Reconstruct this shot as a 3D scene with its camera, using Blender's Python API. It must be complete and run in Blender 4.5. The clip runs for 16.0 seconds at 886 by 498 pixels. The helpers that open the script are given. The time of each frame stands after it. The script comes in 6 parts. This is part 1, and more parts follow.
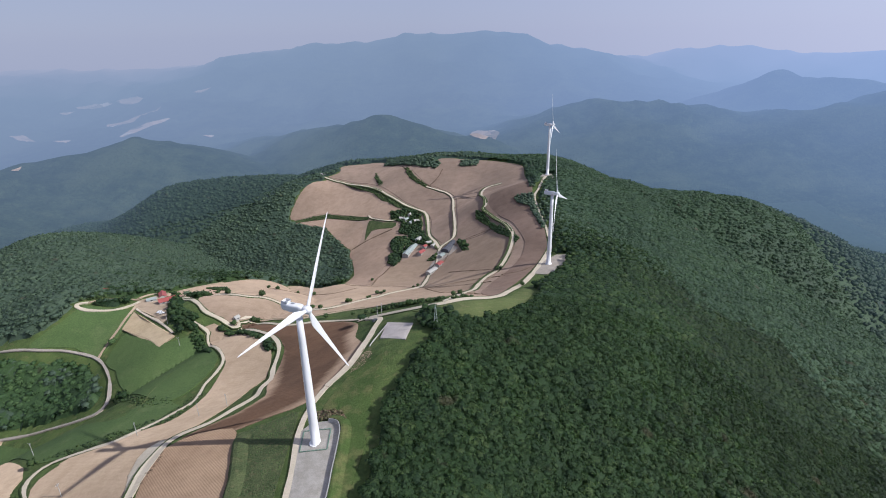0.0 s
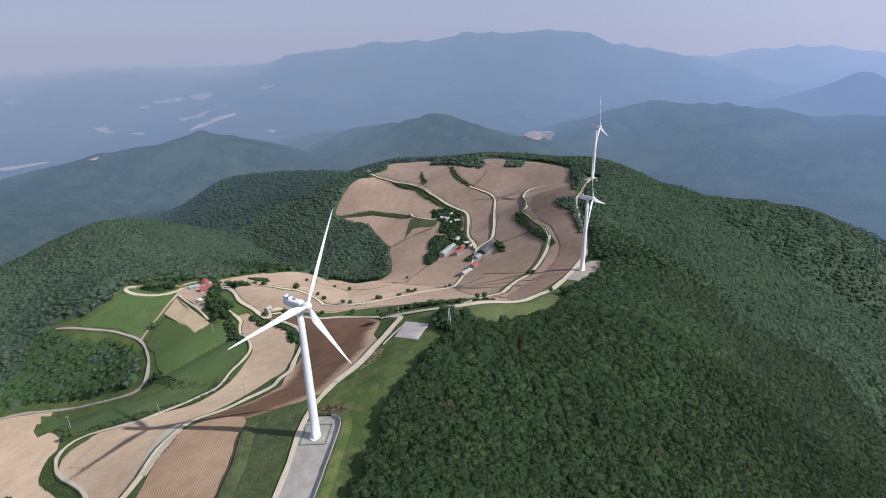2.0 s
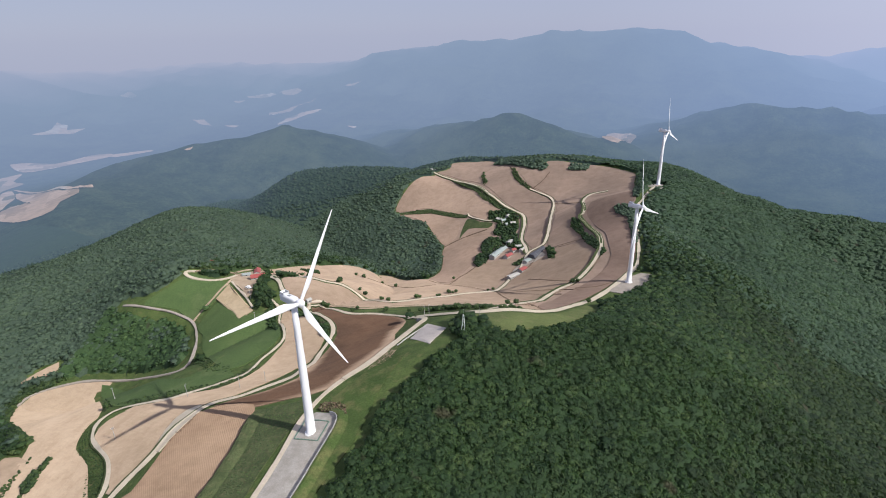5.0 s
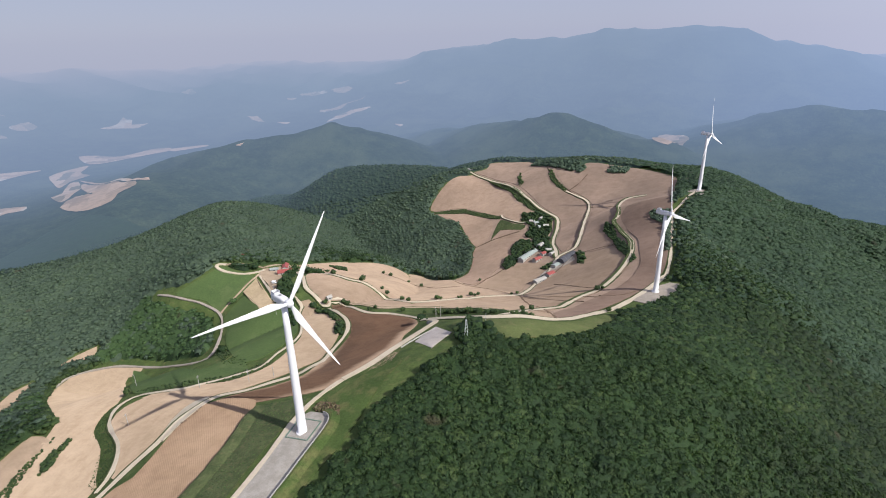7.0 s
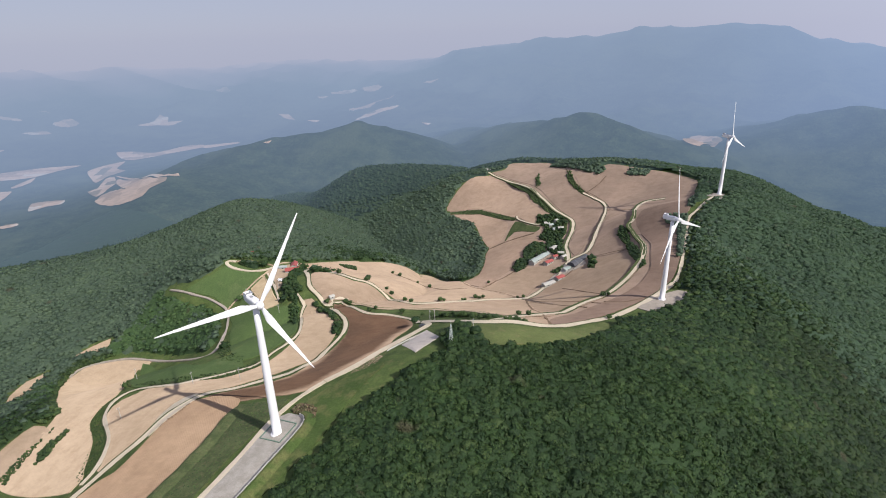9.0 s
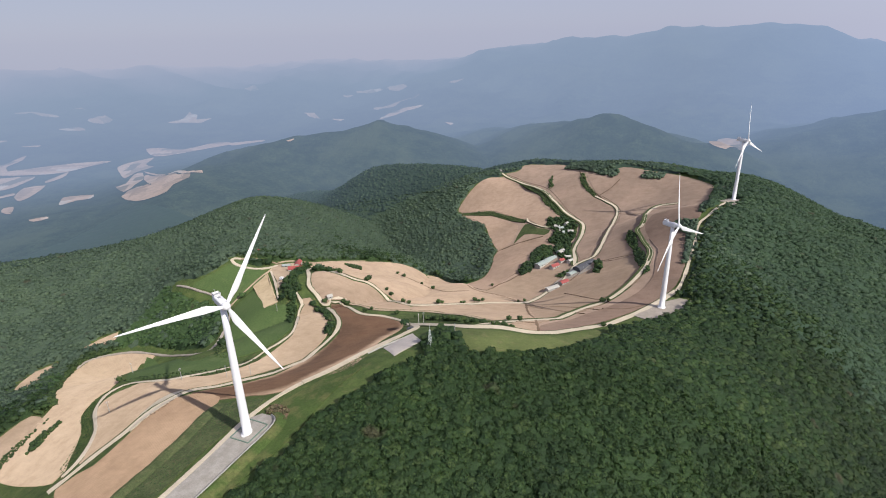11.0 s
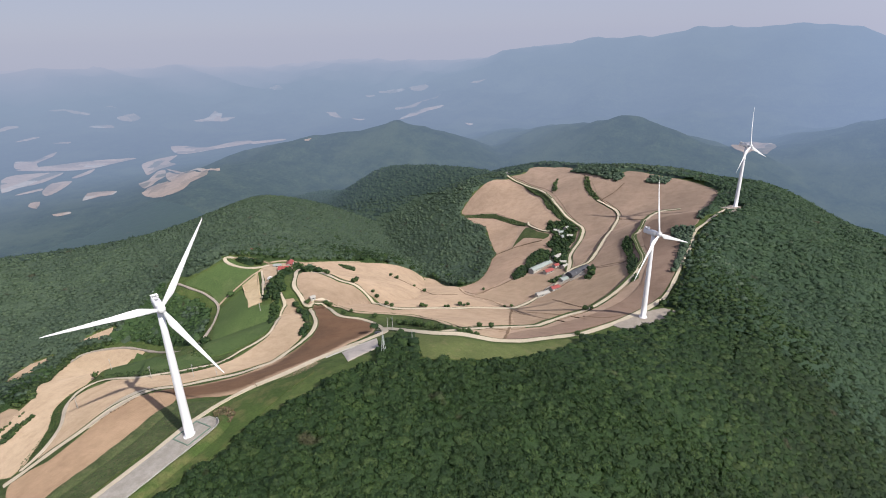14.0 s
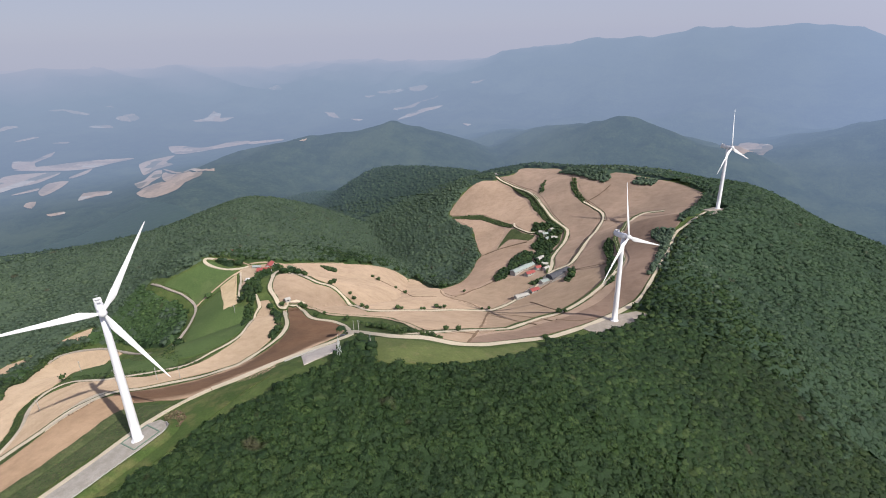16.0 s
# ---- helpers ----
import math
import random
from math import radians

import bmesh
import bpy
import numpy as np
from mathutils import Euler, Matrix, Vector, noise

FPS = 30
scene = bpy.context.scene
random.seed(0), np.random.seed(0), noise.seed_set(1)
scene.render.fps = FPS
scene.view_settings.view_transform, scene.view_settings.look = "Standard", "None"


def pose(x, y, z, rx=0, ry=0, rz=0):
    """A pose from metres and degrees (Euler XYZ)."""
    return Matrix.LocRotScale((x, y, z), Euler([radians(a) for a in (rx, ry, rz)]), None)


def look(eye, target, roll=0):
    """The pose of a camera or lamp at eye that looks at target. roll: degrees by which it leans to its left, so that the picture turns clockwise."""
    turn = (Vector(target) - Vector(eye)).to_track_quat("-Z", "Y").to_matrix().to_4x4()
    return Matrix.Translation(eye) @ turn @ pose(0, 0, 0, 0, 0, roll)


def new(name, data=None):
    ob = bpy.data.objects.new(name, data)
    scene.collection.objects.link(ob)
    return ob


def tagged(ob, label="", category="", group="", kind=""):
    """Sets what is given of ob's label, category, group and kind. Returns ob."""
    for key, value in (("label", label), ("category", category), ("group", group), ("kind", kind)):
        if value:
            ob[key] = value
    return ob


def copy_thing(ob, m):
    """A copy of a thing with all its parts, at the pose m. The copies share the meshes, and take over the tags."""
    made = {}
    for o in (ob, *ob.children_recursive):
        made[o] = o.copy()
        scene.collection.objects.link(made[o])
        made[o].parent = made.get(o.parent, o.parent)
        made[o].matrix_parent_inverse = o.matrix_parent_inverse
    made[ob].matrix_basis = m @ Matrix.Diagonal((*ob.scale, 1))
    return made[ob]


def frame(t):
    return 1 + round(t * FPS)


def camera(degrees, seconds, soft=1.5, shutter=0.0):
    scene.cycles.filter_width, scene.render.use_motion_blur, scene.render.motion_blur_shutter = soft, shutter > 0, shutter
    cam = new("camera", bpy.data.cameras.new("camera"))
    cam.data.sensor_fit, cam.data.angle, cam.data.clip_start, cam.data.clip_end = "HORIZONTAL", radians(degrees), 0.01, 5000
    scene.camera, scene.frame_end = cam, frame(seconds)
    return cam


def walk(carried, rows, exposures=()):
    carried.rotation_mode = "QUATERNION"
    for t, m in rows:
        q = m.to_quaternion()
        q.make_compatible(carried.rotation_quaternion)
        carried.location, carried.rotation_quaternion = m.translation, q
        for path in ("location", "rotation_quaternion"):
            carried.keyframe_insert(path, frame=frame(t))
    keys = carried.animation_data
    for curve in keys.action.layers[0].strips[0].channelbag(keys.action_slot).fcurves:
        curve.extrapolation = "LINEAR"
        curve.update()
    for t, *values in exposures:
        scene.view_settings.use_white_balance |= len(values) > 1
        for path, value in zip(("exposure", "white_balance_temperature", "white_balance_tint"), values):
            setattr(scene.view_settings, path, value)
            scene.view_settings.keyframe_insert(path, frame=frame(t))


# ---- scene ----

cam = camera(78.5, 16.0, 1.0)
METRES, EYE, TILT, LEAN, TURN = 192.0, 171.6, -21.7, 1.2, 0.0
ROWS = [
    (0.0, 0.0, 0.0, 0.0, 0.0, 0.0, 0.0),
    (0.5, 0.0278, 0.0031, 0.0026, 1.19, -0.03, -0.5),
    (1.0, 0.0562, 0.0073, 0.004, 2.55, -0.07, -1.08),
    (1.5, 0.0848, 0.0114, 0.0067, 4.14, -0.13, -1.7),
    (2.0, 0.1137, 0.0175, 0.0102, 5.77, -0.22, -2.37),
    (2.5, 0.1418, 0.025, 0.0142, 7.48, -0.32, -3.05),
    (3.0, 0.17, 0.0327, 0.0172, 9.45, -0.45, -3.81),
    (3.5, 0.1978, 0.0421, 0.0217, 11.01, -0.6, -4.41),
    (4.0, 0.2261, 0.0528, 0.0263, 11.92, -0.7, -4.71),
    (6.5, 0.3612, 0.1204, 0.0556, 17.79, -1.45, -6.79),
    (7.0, 0.389, 0.1356, 0.0635, 19.01, -1.64, -7.15),
    (7.5, 0.4159, 0.152, 0.0707, 19.94, -1.79, -7.51),
    (8.0, 0.4422, 0.1674, 0.0777, 20.83, -1.91, -7.77),
    (8.5, 0.4691, 0.1843, 0.085, 21.58, -2.05, -7.93),
    (9.0, 0.4957, 0.2, 0.0931, 22.23, -2.2, -8.15),
    (11.5, 0.6276, 0.2826, 0.1306, 25.74, -2.78, -9.44),
    (12.0, 0.6541, 0.2997, 0.1385, 26.49, -2.91, -9.7),
    (12.5, 0.6809, 0.3172, 0.1465, 27.07, -3.02, -9.92),
    (13.0, 0.7064, 0.3338, 0.1546, 27.39, -3.04, -10.01),
    (13.5, 0.7327, 0.3512, 0.1625, 27.54, -3.08, -10.04),
    (14.0, 0.7593, 0.3686, 0.1704, 27.66, -3.11, -10.11),
    (14.5, 0.7854, 0.3858, 0.1787, 27.76, -3.14, -10.12),
    (15.0, 0.8114, 0.4026, 0.1863, 27.83, -3.15, -10.17),
    (15.5, 0.8384, 0.4195, 0.1941, 27.91, -3.16, -10.19),
    (16.0, 0.8641, 0.4359, 0.2012, 27.93, -3.14, -10.22),
]
walk(cam, [(t, pose(0, 0, EYE, TILT, LEAN, TURN) @ pose(METRES * x, METRES * y, METRES * z, 90 + pitch, roll, yaw)) for t, x, y, z, yaw, pitch, roll in ROWS], exposures=[(0, 0.28, 5750, 10), (4, 0.35, 5980, 10), (8, 0.41, 6200, 10), (16, 0.42, 6300, 10)])


# ---- world, sun ----
SUN_AZ, SUN_EL = 107.5, 39.5
world = bpy.data.worlds.new("sky")
scene.world = world
world.use_nodes = True
wt = world.node_tree
sky = wt.nodes.new("ShaderNodeTexSky")
sky.sky_type = "NISHITA"
sky.sun_disc = False
sky.sun_elevation, sky.sun_rotation = radians(SUN_EL), radians(SUN_AZ)
sky.altitude, sky.air_density, sky.dust_density, sky.ozone_density = 300, 1.0, 0.6, 2.5
haze = wt.nodes.new("ShaderNodeMix")
haze.data_type = "RGBA"
haze.inputs[0].default_value = 0.92
# hazy summer air: brighter towards the side where the sun stands
SUNWARD = [(0.0, (0.93, 0.93, 0.93)), (0.33, (0.98, 0.98, 0.98)), (0.45, (1.08, 1.07, 1.07)), (0.69, (1.36, 1.33, 1.31)), (0.8, (1.45, 1.4, 1.36))]
side = wt.nodes.new("ShaderNodeTexCoord")
along = wt.nodes.new("ShaderNodeVectorMath")
along.operation = "DOT_PRODUCT"
along.inputs[1].default_value = (math.sin(radians(SUN_AZ)), math.cos(radians(SUN_AZ)), 0)
wt.links.new(side.outputs["Generated"], along.inputs[0])
half = wt.nodes.new("ShaderNodeMapRange")
half.inputs["From Min"].default_value = -1.0
wt.links.new(along.outputs["Value"], half.inputs["Value"])
glow_ramp = wt.nodes.new("ShaderNodeValToRGB")
while len(glow_ramp.color_ramp.elements) < len(SUNWARD):
    glow_ramp.color_ramp.elements.new(0.5)
for el, (p, c) in zip(glow_ramp.color_ramp.elements, SUNWARD):
    el.position, el.color = p, (*c, 1)
wt.links.new(half.outputs["Result"], glow_ramp.inputs["Fac"])
veil = wt.nodes.new("ShaderNodeMix")
veil.data_type, veil.blend_type = "RGBA", "MULTIPLY"
veil.inputs[0].default_value = 1.0
veil.inputs[6].default_value = (2.72, 2.82, 3.62, 1)
wt.links.new(glow_ramp.outputs["Color"], veil.inputs[7])
wt.links.new(veil.outputs[2], haze.inputs[7])
wt.links.new(sky.outputs["Color"], haze.inputs[6])
wt.links.new(haze.outputs[2], wt.nodes["Background"].inputs["Color"])
wt.nodes["Background"].inputs["Strength"].default_value = 0.12
sun = new("sun", bpy.data.lights.new("sun", "SUN"))
sun.data.energy, sun.data.angle, sun.data.color = 4.4, radians(0.6), (1.0, 0.93, 0.83)
to_sun = Vector((math.sin(radians(SUN_AZ)) * math.cos(radians(SUN_EL)), math.cos(radians(SUN_AZ)) * math.cos(radians(SUN_EL)), math.sin(radians(SUN_EL))))
sun.matrix_world = look(to_sun * 900, (0, 0, 0))

# ---- materials ----


def material(name, build):
    m = bpy.data.materials.new(name)
    m.use_nodes = True
    t = m.node_tree
    build(t, t.nodes["Principled BSDF"])
    return m


def node(t, kind, **sets):
    n = t.nodes.new("ShaderNode" + kind)
    for k, v in sets.items():
        n.inputs[k.replace("_", " ")].default_value = v
    return n


def place(t, sx=1.0, sy=1.0, sz=1.0, turn=0.0):
    """World coordinates in metres, scaled and turned."""
    g = t.nodes.new("ShaderNodeNewGeometry")
    mp = t.nodes.new("ShaderNodeMapping")
    mp.inputs["Scale"].default_value = (sx, sy, sz)
    mp.inputs["Rotation"].default_value = (0, 0, radians(turn))
    t.links.new(g.outputs["Position"], mp.inputs["Vector"])
    return mp.outputs["Vector"]


def noise_at(t, vector, scale, detail=4.0, rough=0.6):
    n = node(t, "TexNoise", Scale=scale, Detail=detail, Roughness=rough)
    t.links.new(vector, n.inputs["Vector"])
    return n.outputs["Fac"]


def ramp(t, fac, stops):
    r = t.nodes.new("ShaderNodeValToRGB")
    e = r.color_ramp.elements
    while len(e) < len(stops):
        e.new(0.5)
    for el, (p, c) in zip(e, stops):
        el.position, el.color = p, (*c, 1)
    t.links.new(fac, r.inputs["Fac"])
    return r.outputs["Color"]


def mix(t, fac, a, b, mode="MIX"):
    n = t.nodes.new("ShaderNodeMix")
    n.data_type, n.blend_type = "RGBA", mode
    for sock, v in ((n.inputs[0], fac), (n.inputs[6], a), (n.inputs[7], b)):
        if isinstance(v, (int, float)):
            sock.default_value = v
        elif isinstance(v, tuple):
            sock.default_value = (*v, 1)
        else:
            t.links.new(v, sock)
    return n.outputs[2]


def bump(t, p, height, strength, distance):
    b = node(t, "Bump", Strength=strength, Distance=distance)
    t.links.new(height, b.inputs["Height"])
    t.links.new(b.outputs["Normal"], p.inputs["Normal"])


def soil(name, light, dark, furrow_turn=0.0, furrow=2.2, contrast=0.25, stain=None, ridged=0.16):
    """Bare tilled soil: broad damp and dry patches (painted slope shading in reddish soil), tillage lines, clods."""
    def build(t, p):
        v = place(t)
        broad = noise_at(t, v, 0.018, 4, 0.55)
        streak = noise_at(t, place(t, 0.1, 0.5, 0.05, furrow_turn), 1.0, 4, 0.65)
        fine = noise_at(t, v, 0.9, 5, 0.75)
        base = ramp(t, broad, [(0.32, dark), (0.62, light)])
        if stain:
            attr = t.nodes.new("ShaderNodeAttribute")
            attr.attribute_name = "damp"
            ragged = t.nodes.new("ShaderNodeMath")
            ragged.operation = "MULTIPLY_ADD"
            ragged.inputs[1].default_value = 0.55
            t.links.new(noise_at(t, place(t, 0.06, 0.2, 0.05, furrow_turn), 1.0, 5, 0.7), ragged.inputs[0])
            t.links.new(attr.outputs["Fac"], ragged.inputs[2])
            base = mix(t, ramp(t, ragged.outputs["Value"], [(0.55, (0, 0, 0)), (0.95, (1, 1, 1))]), base, ramp(t, broad, [(0.35, stain[1]), (0.6, stain[0])]))
        c = mix(t, 0.12 if stain else 0.2, base, ramp(t, streak, [(0.3, tuple(x * (1 - contrast) for x in dark)), (0.72, tuple(min(1, x * 1.06) for x in light))]))
        c = mix(t, 0.22, c, ramp(t, fine, [(0.3, (0.3, 0.3, 0.3)), (0.7, (1, 1, 1))]), "MULTIPLY")
        patch = noise_at(t, v, 0.11, 5, 0.62)
        c = mix(t, 0.4, c, ramp(t, patch, [(0.34, (0.7, 0.66, 0.62)), (0.55, (1, 1, 1)), (0.72, (1.14, 1.13, 1.12))]), "MULTIPLY")
        info = t.nodes.new("ShaderNodeObjectInfo")
        c = mix(t, 1.0, c, ramp(t, info.outputs["Random"], [(0.0, (0.82, 0.81, 0.81)), (1.0, (1.12, 1.12, 1.1))]), "MULTIPLY")
        t.links.new(c, p.inputs["Base Color"])
        p.inputs["Roughness"].default_value = 0.95
        p.inputs["Diffuse Roughness"].default_value = 1.0
        p.inputs["Specular IOR Level"].default_value = 0.1
        w = node(t, "TexWave", Scale=0.314 / furrow, Distortion=1.2, Detail=2.0)
        t.links.new(place(t, 1, 1, 1, furrow_turn), w.inputs["Vector"])
        w.wave_profile, w.bands_direction = "SIN", "Y"
        bump(t, p, mix(t, ridged, fine, w.outputs["Fac"]), 0.45, 0.3)
    return material(name, build)


def plants(name, light, dark, third, scale=0.05, relief=0.8, dry_from=0.55):
    """Grass or crops: tufts, patches and drier spots."""
    def build(t, p):
        v = place(t)
        broad = noise_at(t, v, scale, 5, 0.6)
        fine = noise_at(t, v, 0.8, 6, 0.75)
        dry = noise_at(t, v, scale * 2.7, 3, 0.5)
        c = ramp(t, broad, [(0.3, dark), (0.65, light)])
        c = mix(t, ramp(t, dry, [(dry_from, (0, 0, 0)), (dry_from + 0.2, (0.6, 0.6, 0.6))]), c, third)
        c = mix(t, 0.6, c, ramp(t, fine, [(0.3, (0.35, 0.35, 0.35)), (0.68, (1, 1, 1))]), "MULTIPLY")
        t.links.new(c, p.inputs["Base Color"])
        p.inputs["Roughness"].default_value = 0.9
        p.inputs["Specular IOR Level"].default_value = 0.15
        bump(t, p, fine, relief, 0.5)
    return material(name, build)


DRY_CROWN = (0.075, 0.066, 0.045)


def leaves(name, tones, leaf=1.2, vary=1.0):
    """Foliage: each tree or clump has its own tone, with leaf clusters in relief."""
    def build(t, p):
        g = t.nodes.new("ShaderNodeNewGeometry")
        v = place(t)
        tree = ramp(t, g.outputs["Random Per Island"], tones)
        stand = noise_at(t, v, 0.012, 3, 0.5)
        fine = noise_at(t, v, leaf, 5, 0.7)
        patch = noise_at(t, v, 0.07, 4, 0.6)
        tree = mix(t, 0.5 * vary, tree, ramp(t, patch, [(0.35, (0.6, 0.64, 0.66)), (0.7, (1.4, 1.38, 1.1))]), "MULTIPLY")
        dry = noise_at(t, v, 0.055, 2, 0.4)
        tree = mix(t, ramp(t, dry, [(0.7, (0, 0, 0)), (0.76, (0.75, 0.75, 0.75))]), tree, DRY_CROWN)
        c = mix(t, 0.45 * vary, tree, ramp(t, stand, [(0.35, (0.5, 0.55, 0.5)), (0.65, (1.1, 1.1, 0.9))]), "MULTIPLY")
        c = mix(t, 0.9 * vary, c, ramp(t, fine, [(0.36, (0.62, 0.66, 0.62)), (0.5, (0.97, 0.98, 0.93)), (0.66, (1.45, 1.42, 1.2))]), "MULTIPLY")
        t.links.new(c, p.inputs["Base Color"])
        p.inputs["Roughness"].default_value = 0.6
        p.inputs["Specular IOR Level"].default_value = 0.25
        bump(t, p, fine, 0.9, 0.55)
        thin = t.nodes.new("ShaderNodeBsdfTranslucent")
        t.links.new(mix(t, 1.0, c, (1.5, 1.7, 0.9), "MULTIPLY"), thin.inputs["Color"])
        m = node(t, "MixShader", Fac=0.3)
        t.links.new(p.outputs["BSDF"], m.inputs[1])
        t.links.new(thin.outputs["BSDF"], m.inputs[2])
        t.links.new(m.outputs["Shader"], t.nodes["Material Output"].inputs["Surface"])
    return material(name, build)


def plain(name, colour, rough=0.6, spread=0.12, scale=0.6, metal=0.0, relief=0.1, stain=(0.7, 0.68, 0.64)):
    """Painted, cast or weathered surface with stains at two scales."""
    def build(t, p):
        v = place(t)
        a, b = noise_at(t, v, scale, 5, 0.65), noise_at(t, v, scale * 9, 4, 0.7)
        c = mix(t, ramp(t, a, [(0.4, (spread, spread, spread)), (0.75, (0, 0, 0))]), colour, tuple(x * s for x, s in zip(colour, stain)))
        c = mix(t, spread, c, ramp(t, b, [(0.3, (0.6, 0.6, 0.6)), (0.7, (1, 1, 1))]), "MULTIPLY")
        t.links.new(c, p.inputs["Base Color"])
        p.inputs["Roughness"].default_value = rough
        p.inputs["Metallic"].default_value = metal
        bump(t, p, b, relief, 0.05)
    return material(name, build)


def distance_build(t, p):
    """Far wooded hills and valley floor, with the haze of the distance painted over them."""
    v = place(t)
    wood = ramp(t, noise_at(t, v, 0.02, 8, 0.7), [(0.36, (0.014, 0.026, 0.018)), (0.5, (0.034, 0.052, 0.032)), (0.64, (0.06, 0.082, 0.046))])
    wood = mix(t, 0.55, wood, ramp(t, noise_at(t, v, 0.11, 4, 0.7), [(0.4, (0.3, 0.3, 0.34)), (0.6, (1.35, 1.35, 1.3))]), "MULTIPLY")
    wood = mix(t, ramp(t, noise_at(t, v, 0.0032, 5, 0.62), [(0.5, (0, 0, 0)), (0.6, (0.7, 0.7, 0.7))]), wood, (0.085, 0.105, 0.058))
    t.links.new(wood, p.inputs["Base Color"])
    p.inputs["Roughness"].default_value = 1.0
    p.inputs["Specular IOR Level"].default_value = 0.0
    bump(t, p, noise_at(t, v, 0.06, 6, 0.7), 1.0, 8.0)
    paint_haze(t, p)


def paint_haze(t, p):
    """Paints distance haze as emission mixed over a surface, more with every kilometre from the plateau."""
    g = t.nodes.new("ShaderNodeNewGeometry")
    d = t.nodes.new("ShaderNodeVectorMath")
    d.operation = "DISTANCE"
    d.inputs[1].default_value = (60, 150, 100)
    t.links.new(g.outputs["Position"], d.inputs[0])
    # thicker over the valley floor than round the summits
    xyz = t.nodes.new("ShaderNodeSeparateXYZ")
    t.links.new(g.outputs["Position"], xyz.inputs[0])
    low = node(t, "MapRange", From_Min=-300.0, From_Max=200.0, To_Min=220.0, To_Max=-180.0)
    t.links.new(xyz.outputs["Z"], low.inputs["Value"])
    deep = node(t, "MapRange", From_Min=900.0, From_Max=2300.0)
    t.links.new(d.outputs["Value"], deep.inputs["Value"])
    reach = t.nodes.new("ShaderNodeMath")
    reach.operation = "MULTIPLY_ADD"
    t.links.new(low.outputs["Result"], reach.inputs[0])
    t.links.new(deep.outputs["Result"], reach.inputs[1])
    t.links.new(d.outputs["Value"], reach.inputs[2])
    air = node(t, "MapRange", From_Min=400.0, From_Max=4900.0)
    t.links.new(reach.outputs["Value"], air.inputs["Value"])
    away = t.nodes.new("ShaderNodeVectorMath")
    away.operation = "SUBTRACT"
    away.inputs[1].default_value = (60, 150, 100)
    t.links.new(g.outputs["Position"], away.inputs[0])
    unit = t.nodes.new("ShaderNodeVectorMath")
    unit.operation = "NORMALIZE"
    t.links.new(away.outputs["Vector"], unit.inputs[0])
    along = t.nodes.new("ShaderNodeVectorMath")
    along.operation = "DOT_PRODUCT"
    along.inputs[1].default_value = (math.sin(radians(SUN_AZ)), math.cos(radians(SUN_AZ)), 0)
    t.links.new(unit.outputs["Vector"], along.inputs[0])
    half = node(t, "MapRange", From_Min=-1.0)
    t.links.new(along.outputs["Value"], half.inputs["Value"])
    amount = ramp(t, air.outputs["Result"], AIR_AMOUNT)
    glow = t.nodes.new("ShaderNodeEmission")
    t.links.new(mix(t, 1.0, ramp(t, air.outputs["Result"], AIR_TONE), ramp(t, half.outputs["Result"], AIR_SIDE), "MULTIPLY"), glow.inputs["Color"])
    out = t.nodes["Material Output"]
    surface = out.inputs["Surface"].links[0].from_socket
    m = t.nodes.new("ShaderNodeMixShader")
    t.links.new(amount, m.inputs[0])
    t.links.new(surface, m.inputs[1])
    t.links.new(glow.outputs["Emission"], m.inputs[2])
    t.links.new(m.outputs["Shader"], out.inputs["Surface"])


# painted haze: tint by side (brighter, bluer sunward), then amount and tone by distance
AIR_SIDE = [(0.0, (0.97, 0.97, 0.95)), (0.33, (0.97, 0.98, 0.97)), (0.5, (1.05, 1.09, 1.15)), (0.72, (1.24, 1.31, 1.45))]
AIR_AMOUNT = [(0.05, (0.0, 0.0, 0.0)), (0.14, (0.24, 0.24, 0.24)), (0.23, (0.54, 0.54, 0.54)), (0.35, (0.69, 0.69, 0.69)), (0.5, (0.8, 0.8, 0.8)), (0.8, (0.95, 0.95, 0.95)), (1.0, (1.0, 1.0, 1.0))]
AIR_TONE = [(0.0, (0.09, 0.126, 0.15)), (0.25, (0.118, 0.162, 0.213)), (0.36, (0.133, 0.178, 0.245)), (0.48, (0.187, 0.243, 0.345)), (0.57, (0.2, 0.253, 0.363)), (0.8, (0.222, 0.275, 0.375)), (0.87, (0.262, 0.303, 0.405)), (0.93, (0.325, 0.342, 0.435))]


def distant_soil(t, p):
    g = t.nodes.new("ShaderNodeNewGeometry")
    parcel = ramp(t, g.outputs["Random Per Island"], [(0.0, (0.2, 0.17, 0.11)), (0.15, (0.55, 0.37, 0.26)), (0.6, (0.78, 0.54, 0.39)), (0.88, (0.82, 0.6, 0.46)), (1.0, (0.86, 0.76, 0.68))])
    c = mix(t, 0.5, parcel, ramp(t, noise_at(t, place(t, 1, 2.2, 1, 30), 0.03, 6, 0.75), [(0.35, (0.45, 0.45, 0.42)), (0.6, (1, 1, 1))]), "MULTIPLY")
    t.links.new(c, p.inputs["Base Color"])
    p.inputs["Roughness"].default_value = 1.0
    paint_haze(t, p)


